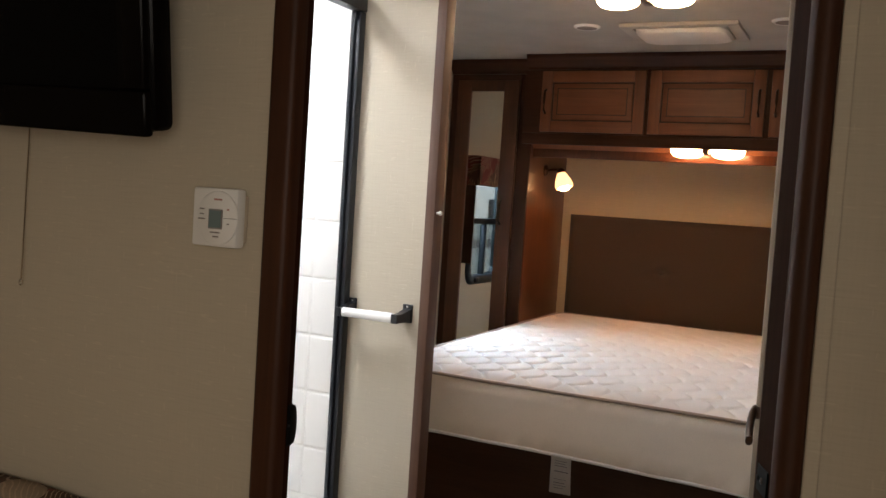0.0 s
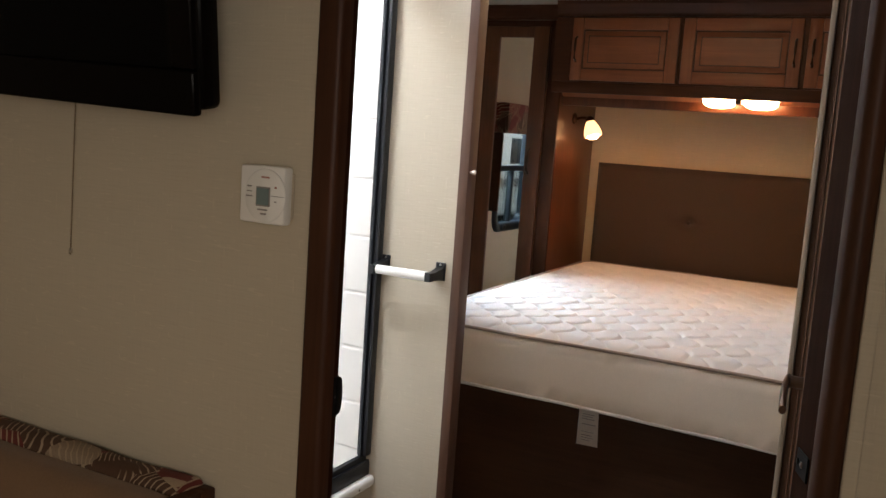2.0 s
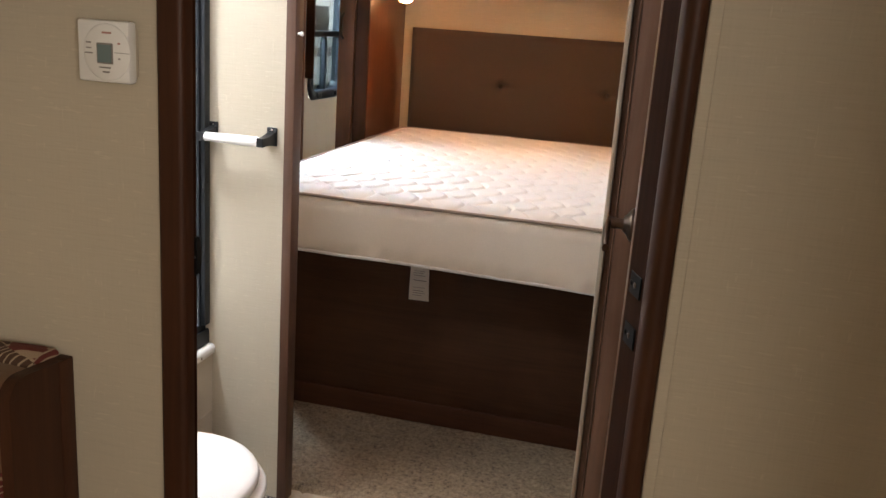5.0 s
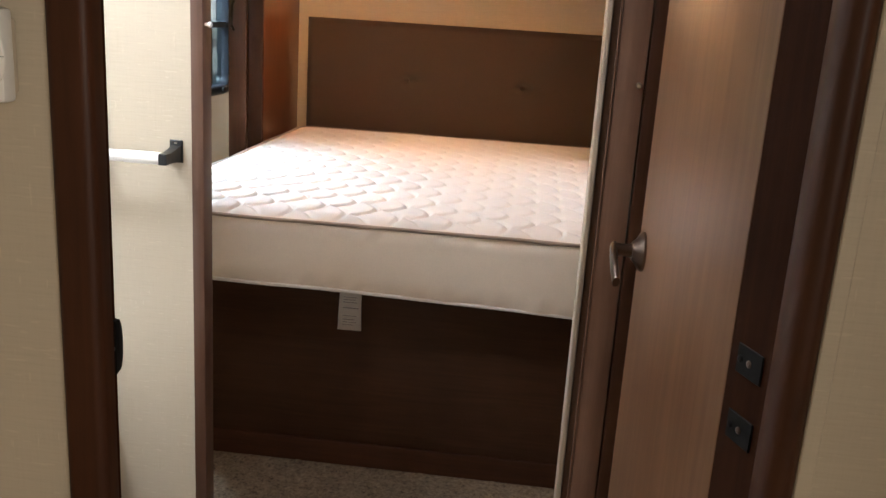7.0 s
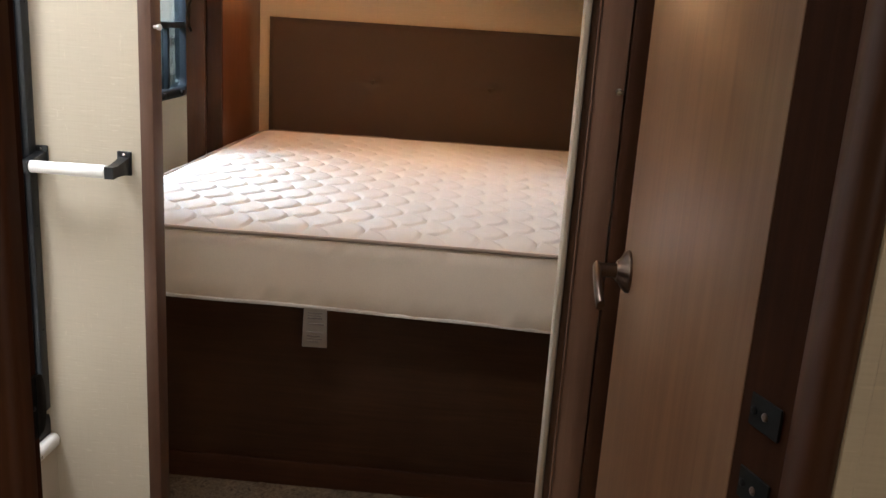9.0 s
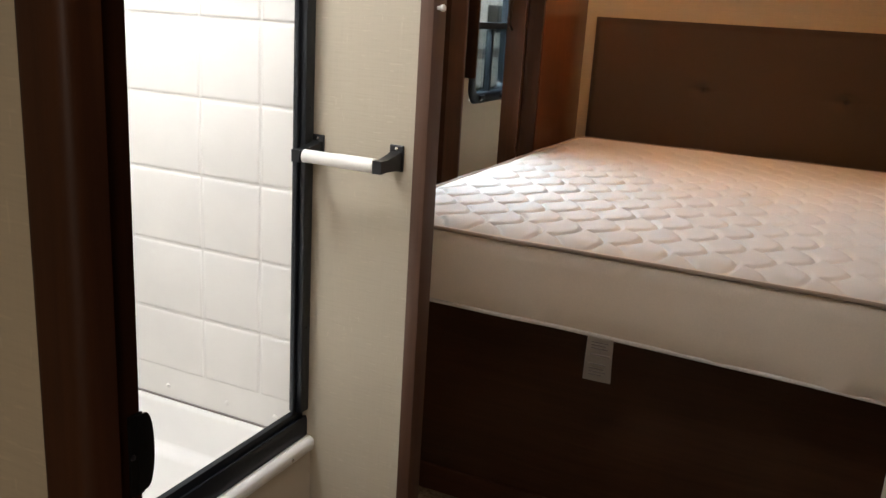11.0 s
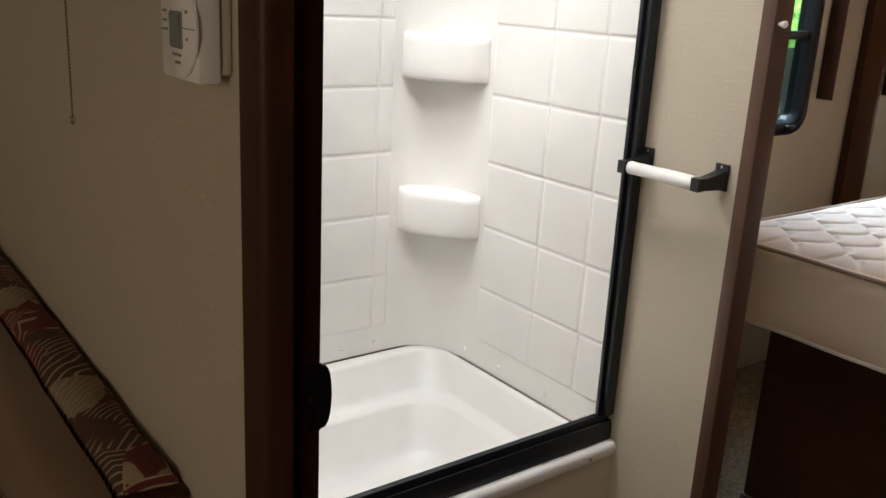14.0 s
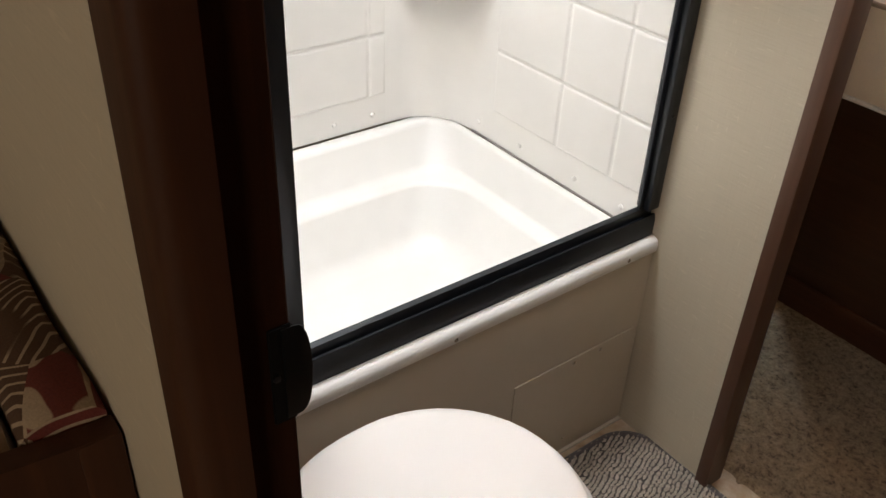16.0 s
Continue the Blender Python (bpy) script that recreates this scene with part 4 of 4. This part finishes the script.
def panel_door(x0, x1, z0, z1, handle_x):
    d = part("cabinet_door", box(x0, x1, CF - 0.006, CF - 0.0002, z0, z1), GLAZE, overhead, "raised-panel maple door with dark glaze")
    w = 0.052
    y0 = CF - 0.018
    for nm, a, b, c, e, mt in (("stile", x0, x0 + w, z0, z1, WOOD_CAB_STILE), ("stile", x1 - w, x1, z0, z1, WOOD_CAB_STILE), ("rail", x0 + w + 0.0005, x1 - w - 0.0005, z0, z0 + w, WOOD_CAB), ("rail", x0 + w + 0.0005, x1 - w - 0.0005, z1 - w, z1, WOOD_CAB)):
        part(nm, box(a, b, y0, CF - 0.0062, c, e, 0.003), mt, d)
    i, o = w + 0.006, w + 0.030
    rings = [[(x, y, z) for x, z in ((x0 + k, z0 + k), (x1 - k, z0 + k), (x1 - k, z1 - k), (x0 + k, z1 - k))] for k, y in ((i, CF - 0.0062), (i + 0.002, CF - 0.009), (o, CF - 0.0155), (o + 0.002, CF - 0.017))]
    part("raised_panel", loft(rings), WOOD_CAB, d)
    g = [(x0 + w + 0.032, z0 + w + 0.032), (x1 - w - 0.032, z1 - w - 0.032)]
    fr = bmesh.new()
    t = 0.004
    for a, b, c, e in ((g[0][0] - t, g[0][0], g[0][1], g[1][1]), (g[1][0], g[1][0] + t, g[0][1], g[1][1]), (g[0][0] - t, g[1][0] + t, g[0][1] - t, g[0][1]), (g[0][0] - t, g[1][0] + t, g[1][1], g[1][1] + t)):
        add_box(fr, a, b, CF - 0.0176, CF - 0.0168, c, e)
    part("glaze_line", fr, GLAZE, d)
    zc = (z0 + z1) / 2
    part("pull_handle", tube([(handle_x, y0, zc - 0.055), (handle_x, y0 - 0.02, zc - 0.045), (handle_x, y0 - 0.022, zc), (handle_x, y0 - 0.02, zc + 0.045), (handle_x, y0, zc + 0.055)], 0.0055, 10), BRONZE, d, "dark bronze pull")


for x0, x1, hx in ((-1.612, -1.118, -1.588), (-1.100, -0.606, -0.630), (-0.585, -0.090, -0.560)):
    panel_door(x0, x1, 1.758, 2.042, hx)


# ---- lamps ----
def twin_lamp(x, y, z, label, lit):
    """A ceiling fixture with two frosted lenses, hanging from z."""
    t = thing("ceiling_lamp", (x, y, z), label, "ceiling lamp", "twin-lens lamps of the bedroom")
    part("base_plate", prism(round_rect(x - 0.168, x + 0.168, y - 0.058, y + 0.058, 0.05), "z", z - 0.012, z - 0.0005), WHITE, t)
    part("divider", box(x - 0.014, x + 0.014, y - 0.060, y + 0.060, z - 0.034, z - 0.0125, 0.005), NICKEL, t)
    for s in (-1, 1):
        rings = []
        for f, d in ((1.0, 0.012), (0.985, 0.022), (0.92, 0.034), (0.78, 0.043), (0.5, 0.049), (0.2, 0.051)):
            rings.append(level([(x + s * 0.088 + (a - x) * f, y + (b - y) * f) for a, b in ellipse(x, y, 0.073, 0.055, 32, 2.6)], z - d))
        part("lens", loft(rings), lit, t, "lit frosted lens")
    return t


twin_lamp(-0.882, 2.93, CEIL, "lit twin-lens lamp on the bedroom ceiling", CEILING_GLOW)
twin_lamp(-0.845, 4.115, 1.7145, "lit twin-lens lamp under the overhead cabinet", LAMP_GLOW)

sconce = thing("wall_sconce", (WSX, 4.40, 1.6), "lit amber glass reading lamp on the wardrobe side", "wall lamp")
part("base", lathe([(0.030, 0), (0.030, 0.006), (0.022, 0.012), (0.010, 0.016)], (WSX, 4.41, 1.592), (1, 0, 0), 22), BRONZE, sconce)
part("arm", tube([(WSX + 0.014, 4.41, 1.592), (WSX + 0.04, 4.405, 1.598), (WSX + 0.085, 4.39, 1.598)], 0.007, 10), BRONZE, sconce)
AX = Vector((0.34, -0.12, -0.93)).normalized()
O = Vector((WSX + 0.085, 4.39, 1.604))
part("socket_cap", lathe([(0.014, 0), (0.021, 0.008), (0.022, 0.026)], O, AX, 18), BRONZE, sconce)
part("glass_shade", lathe([(0.020, 0.024), (0.030, 0.042), (0.040, 0.065), (0.046, 0.090), (0.043, 0.104), (0.038, 0.1045), (0.034, 0.08)], O, AX, 28), SHADE_GLOW, sconce, "lit amber glass shade")
part("bulb", lathe([(0.006, 0.080), (0.022, 0.086), (0.028, 0.100), (0.022, 0.114), (0.008, 0.119)], O, AX, 20), BULB_GLOW, sconce, "glowing bulb")

# ceiling fittings
for x, y in ((-1.225, 3.42), (-0.49, 3.42)):
    sp = thing("ceiling_speaker", (x, y, CEIL), "round white ceiling speaker", "speaker", "ceiling speakers")
    part("rim", lathe([(0.052, 0.0005), (0.052, 0.004), (0.044, 0.010), (0.040, 0.008)], (x, y, CEIL), (0, 0, -1), 28), WHITE, sp)
    part("grille", lathe([(0.039, 0.0085), (0.030, 0.0105), (0.01, 0.0115)], (x, y, CEIL), (0, 0, -1), 28), GREY_PRINT, sp)
vent = thing("roof_vent", (-0.88, 3.68, CEIL), "ivory framed roof vent in the bedroom ceiling", "roof vent")
vb = bmesh.new()
for a in ((-1.09, -0.65, 3.38, 3.425), (-1.09, -0.65, 3.675, 3.72), (-1.09, -1.045, 3.4255, 3.6745), (-0.695, -0.65, 3.4255, 3.6745)):
    add_box(vb, *a, CEIL - 0.016, CEIL - 0.0005, 0.004)
part("trim_ring", vb, CEILING_MAT, vent)
part("cover", loft([level(round_rect(-1.0445 + k, -0.6955 - k, 3.426 + k, 3.674 - k, 0.05), CEIL - d) for k, d in ((0.0, 0.0005), (0.001, 0.020), (0.008, 0.030), (0.025, 0.036))]), WHITE, vent, "white domed cover")

# ---- bedroom window ----
window = thing("window_1", (XL, 3.58, WZ0), "black-framed window with a leaf-print valance box", "window", kind="structure")


def frame_ring(x, y0, y1, z0, z1, r):
    return [(x, a, b) for a, b in round_rect(y0, y1, z0, z1, r, 8)]


rr = [frame_ring(XL - 0.05, WY0 + 0.03, WY1 - 0.03, WZ0 + 0.03, WZ1 - 0.03, 0.05), frame_ring(XL + 0.012, WY0 + 0.03, WY1 - 0.03, WZ0 + 0.03, WZ1 - 0.03, 0.05),
      frame_ring(XL + 0.020, WY0 + 0.022, WY1 - 0.022, WZ0 + 0.022, WZ1 - 0.022, 0.055), frame_ring(XL + 0.020, WY0 - 0.01, WY1 + 0.01, WZ0 - 0.01, WZ1 + 0.01, 0.08),
      frame_ring(XL + 0.002, WY0 - 0.02, WY1 + 0.02, WZ0 - 0.02, WZ1 + 0.02, 0.085)]
part("window_frame", loft(rr, False, False), BLACK, window)
part("meeting_rail", box(XL - 0.035, XL + 0.006, WY0 + 0.032, WY1 - 0.032, 1.285, 1.315, 0.003), BLACK, window)
part("mullion", box(XL - 0.035, XL + 0.002, 3.569, 3.591, WZ0 + 0.032, 1.284, 0.003), BLACK, window)
for z0, z1, glass in ((WZ0 + 0.01, 1.2995, SCREENED), (1.3005, WZ1 - 0.01, GLASS)):
    pane = part("pane", box(XL - 0.026, XL - 0.022, WY0 + 0.01, WY1 - 0.01, z0, z1), glass, window, "dark insect-screened pane" if glass is SCREENED else "")
    pane.visible_shadow = False
part("window_latch", box(XL + 0.0205, XL + 0.034, 3.70, 3.75, WZ0 - 0.004, WZ0 + 0.022, 0.004), BLACK_PLASTIC, window)
part("window_latch", box(XL + 0.0205, XL + 0.034, 3.44, 3.49, WZ0 - 0.004, WZ0 + 0.022, 0.004), BLACK_PLASTIC, window)
valance = thing("window_valance", (XL, 3.45, 1.5), "leaf-print fabric valance with wooden side legs", "valance")
part("box_front", box(XL + 0.075, XL + 0.090, 3.265, 3.915, 1.495, 1.655, 0.005), LEAF, valance)
part("box_top", box(XL + 0.001, XL + 0.0745, 3.265, 3.915, 1.645, 1.655), LEAF, valance)
for y0, y1 in ((3.265, 3.280), (3.90, 3.915)):
    part("side_cheek", box(XL + 0.001, XL + 0.0745, y0, y1, 1.495, 1.6445), LEAF, valance)
    part("side_leg", box(XL + 0.003, XL + 0.065, y0 + 0.001, y1 - 0.001, 1.07, 1.4945, 0.003), WOOD_DARK, valance)

# ---- bathroom rug and bedroom carpet ----
carpet = single("carpet", grid_mesh(XL, XR, 2.20, YH, 0.010, lambda x, y: 0.010 + 0.007 * noise.noise((x * 38, y * 38, 1)) + 0.003 * noise.noise((x * 120, y * 120, 5)) - (0.012 if y < 2.212 else 0)), CARPET,
                "beige flecked loop-pile bedroom carpet", "carpet", kind="structure")
RX0, RX1, RY0, RY1, RR = -1.418, -0.905, 1.20, 2.150, 0.09


def weave(x, y):
    """Rows of slanted yarn loops."""
    a, b = (x * 0.94 + y * 0.34) / 0.0092, (y * 0.94 - x * 0.34) / 0.0135
    a += 0.55 * noise.noise((x * 40, y * 40, 2))
    b += 0.85 * noise.noise((x * 60, y * 60, 8))
    row = math.floor(a)
    fr = a - row
    loop = abs(math.sin(math.pi * (b + 0.5 * (row % 2))))
    return 0.001 + 0.0105 * (math.sin(math.pi * fr) ** 0.9) * (0.24 + 0.76 * loop ** 0.7) + 0.0012 * noise.noise((x * 140, y * 140, 4))


def rug_height(x, y):
    dx, dy = max(RX0 + RR - x, x - RX1 + RR, 0), max(RY0 + RR - y, y - RY1 + RR, 0)
    inside = not (dx > 0 and dy > 0 and math.hypot(dx, dy) > RR - 0.004)
    return weave(x, y) if inside else -0.004


rug = thing("bath_rug", (-1.16, 1.68, 0), "grey woven bath mat with a dark bound edge", "rug")
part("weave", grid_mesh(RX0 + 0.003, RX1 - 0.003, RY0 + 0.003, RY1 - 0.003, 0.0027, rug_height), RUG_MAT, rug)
part("backing", loft([level(round_rect(RX0 + 0.006, RX1 - 0.006, RY0 + 0.006, RY1 - 0.006, RR - 0.006, 10), z) for z in (0.001, 0.0052)]), RUG_GAP_SHADE, rug, "dark backing sheet coloured as shade between the loops")
ro, ri = round_rect(RX0, RX1, RY0, RY1, RR, 10), round_rect(RX0 + 0.013, RX1 - 0.013, RY0 + 0.013, RY1 - 0.013, RR - 0.013, 10)
part("binding", loft([level(ro, 0.0005), level(ro, 0.007), level(round_rect(RX0 + 0.004, RX1 - 0.004, RY0 + 0.004, RY1 - 0.004, RR - 0.004, 10), 0.010), level(ri, 0.0095), level(ri, 0.002)], False, False), RUG_EDGE, rug, "dark bound edge")

# ---- living side: thermostat, television, bench ----
thermostat = thing("thermostat", (-0.993, YF, 1.36), "white wall thermostat with a grey display", "thermostat")
part("back_plate", box(-1.028, -0.9632, YF - 0.010, YF - 0.0005, 1.326, 1.394, 0.003), IVORY_MATT, thermostat)
part("case", box(-1.0405, -0.960, 1.040, YF - 0.0105, 1.3195, 1.403, 0.004), WHITE, thermostat)
dial = loft([[(-0.993 + 0.0365 * s * math.cos(a), y, 1.3605 + 0.0385 * s * math.sin(a)) for a in (2 * math.pi * i / 40 for i in range(40))] for s, y in ((1.0, 1.0399), (1.0, 1.0385), (0.96, 1.0372))])
plate = part("oval_face", dial, WHITE, thermostat)
part("display_bezel", box(-1.0075, -0.9825, 1.0358, 1.0371, 1.345, 1.373, 0.001, 1), GREY_PRINT, plate)
part("display", box(-1.0055, -0.9845, 1.0349, 1.0357, 1.347, 1.371), LCD, plate, "grey display")
for x0, x1, z0, z1, mt in ((-0.999, -0.985, 1.3855, 1.388, RED_PRINT), (-1.024, -1.0165, 1.3715, 1.3735, GREY_PRINT), (-1.024, -1.0165, 1.3645, 1.366, GREY_PRINT), (-1.0265, -1.0145, 1.3575, 1.3592, GREY_PRINT),
                           (-0.975, -0.9715, 1.372, 1.3745, RED_PRINT), (-0.981, -0.957, 1.3605, 1.3613, GREY_PRINT), (-0.9745, -0.9715, 1.352, 1.354, GREY_PRINT), (-1.004, -0.987, 1.339, 1.341, GREY_PRINT), (-0.999, -0.989, 1.333, 1.3352, GREY_PRINT)):
    part("print_mark", box(x0, x1, 1.0363, 1.0371, z0, z1), mt, plate)
thermostat.location.z -= 0.003

tv = thing("television", (-1.4, 1.0, 1.46), "glossy black flat television tilted on the wall", "television")
TM = Matrix.Translation((-1.075, 0.955, 1.462)) @ Matrix.Rotation(radians(2.0), 4, "Y") @ Matrix.Rotation(radians(8), 4, "X")


def tv_part(name, bm, material, parent, label=""):
    bm.transform(TM)
    return part(name, bm, material, parent, label)


tv_part("case", box(-0.78, 0.0205, 0.018, 0.062, 0.006, 0.49, 0.012, 3), TV_GLOSS, tv)
bz = bmesh.new()
for a in ((-0.785, 0.022, 0.0, 0.0178, 0.0, 0.062), (-0.785, 0.022, 0.0, 0.0178, 0.455, 0.50), (-0.785, -0.738, 0.0, 0.0178, 0.0625, 0.4545), (-0.025, 0.022, 0.0, 0.0178, 0.0625, 0.4545)):
    add_box(bz, *a, 0.005, 3)
tv_part("bezel", bz, TV_GLOSS, tv, "glossy black bezel")
tv_part("screen", box(-0.7375, -0.0255, 0.006, 0.0165, 0.063, 0.454), SCREEN, tv, "dark switched-off screen")
part("wall_mount", box(-1.50, -1.36, 1.02, YF - 0.001, 1.62, 1.80, 0.004), BLACK_PLASTIC, tv)
cord = thing("pull_chain", (-1.41, YF - 0.012, 1.22), "thin beaded pull chain hanging below the television", "pull chain")
cb = bmesh.new()
for i in range(92):
    f = i / 91
    bmesh.ops.create_icosphere(cb, subdivisions=1, radius=0.0017, matrix=Matrix.Translation((-1.404 - 0.010 * f, YF - 0.012, 1.60 - 0.372 * f)))
tube([(-1.404 - 0.010 * f, YF - 0.012, 1.60 - 0.372 * f) for f in (0, 0.25, 0.5, 0.75, 1.0)], 0.0006, 5, cb)
part("chain", cb, BRASS, cord)
part("bead", lathe([(0.001, 0), (0.0035, 0.003), (0.0035, 0.009), (0.001, 0.012)], (-1.414, YF - 0.012, 1.230), (0, 0, -1), 10), CHROME, cord, "brass chain end")

bench = thing("dinette_bench", (-1.6, 0.9, 0), "dinette bench with leaf-print and tan upholstery and a dark wooden end", "bench")


def end_outline():
    pts = [(1.068, 0.0), (1.068, 0.884), (0.968, 0.893)]
    for i in range(8):
        a = radians(90 + 90 * i / 7)
        pts.append((0.963 + 0.034 * math.cos(a), 0.859 + 0.034 * math.sin(a)))
    return pts + [(0.929, 0.60), (0.92, 0.47), (0.55, 0.46), (0.55, 0.0)]


part("end_panel", prism(end_outline(), "x", -1.112, -1.092), WOOD_DARK, bench, "dark wooden end panel")
part("end_cap_strip", box(-1.1135, -1.0895, 1.036, 1.0685, 0.002, 0.886, 0.003), WOOD_DARK, bench)


def bolster(pts, x0, x1, soft=0.01, n=30):
    rings = []
    for i in range(n + 1):
        f = i / n
        x = x0 + (x1 - x0) * f
        e = min(f, 1 - f) * (x1 - x0)
        k = 1 - soft * max(0, 1 - e / 0.02) ** 2
        cy = sum(p[0] for p in pts) / len(pts)
        cz = sum(p[1] for p in pts) / len(pts)
        rings.append([(x, cy + (y - cy) * k + 0.003 * noise.noise((x * 9, y * 9, z * 9)), cz + (z - cz) * k + 0.003 * noise.noise((x * 8, y * 8, z * 8 + 5))) for y, z in pts])
    return loft(rings)


part("backrest_top", bolster([(1.066, 0.852), (1.066, 0.888), (1.058, 0.897), (1.035, 0.901), (1.012, 0.897), (1.004, 0.888), (1.003, 0.870), (1.006, 0.852)], -2.14, -1.114), LEAF, bench, "leaf-print cushion top")
part("backrest", bolster([(1.066, 0.45), (1.066, 0.851), (1.0055, 0.851), (1.002, 0.872), (0.998, 0.888), (0.975, 0.889), (0.957, 0.883), (0.946, 0.868), (0.943, 0.80), (0.944, 0.72), (0.948, 0.45)], -2.14, -1.114), TAN_SUEDE, bench, "tan backrest panel")
part("backrest_bolster", bolster([(0.9425, 0.46), (0.9425, 0.742), (0.932, 0.740), (0.918, 0.715), (0.908, 0.66), (0.905, 0.56), (0.912, 0.47)], -2.14, -1.114), LEAF, bench, "leaf-print lower cushion")
part("seat_cushion", bolster([(0.90, 0.36), (0.899, 0.455), (0.88, 0.468), (0.70, 0.475), (0.57, 0.465), (0.55, 0.44), (0.55, 0.37), (0.56, 0.36)], -2.14, -1.114), LEAF, bench)
part("seat_box", box(-2.14, -1.1125, 0.57, 1.066, 0.0, 0.359), WOOD_DARK, bench)

# ---- outside ----
structure("ground", box(-60, 60, -60, 60, -0.95, -0.90), GRASS, "dark grey gravel lot", "ground")
structure("backdrop", box(-31, -30.5, -60, 110, -0.9, 8.5), GLOWING_TREES, "glowing backdrop of green trees in the distance", "backdrop")
caravan = thing("parked_caravan", (-9.5, -11, -0.9), "white caravan parked outside the window", "caravan")
part("body", box(-10.6, -8.3, -15.0, -7.2, -0.35, 2.1, 0.15, 4), WHITE, caravan)
part("stripe", box(-8.299, -8.29, -14.8, -7.4, 0.35, 0.55), GREY_PRINT, caravan)
for y in (-14.0, -11.8, -9.4):
    part("side_window", box(-8.299, -8.28, y, y + 0.9, 0.9, 1.5, 0.005), BLACK, caravan)
for y in (-12.0, -11.1):
    part("wheel", lathe([(0.33, 0), (0.33, 0.2)], (-8.55, y, -0.57), (1, 0, 0), 24), BLACK_PLASTIC, caravan)
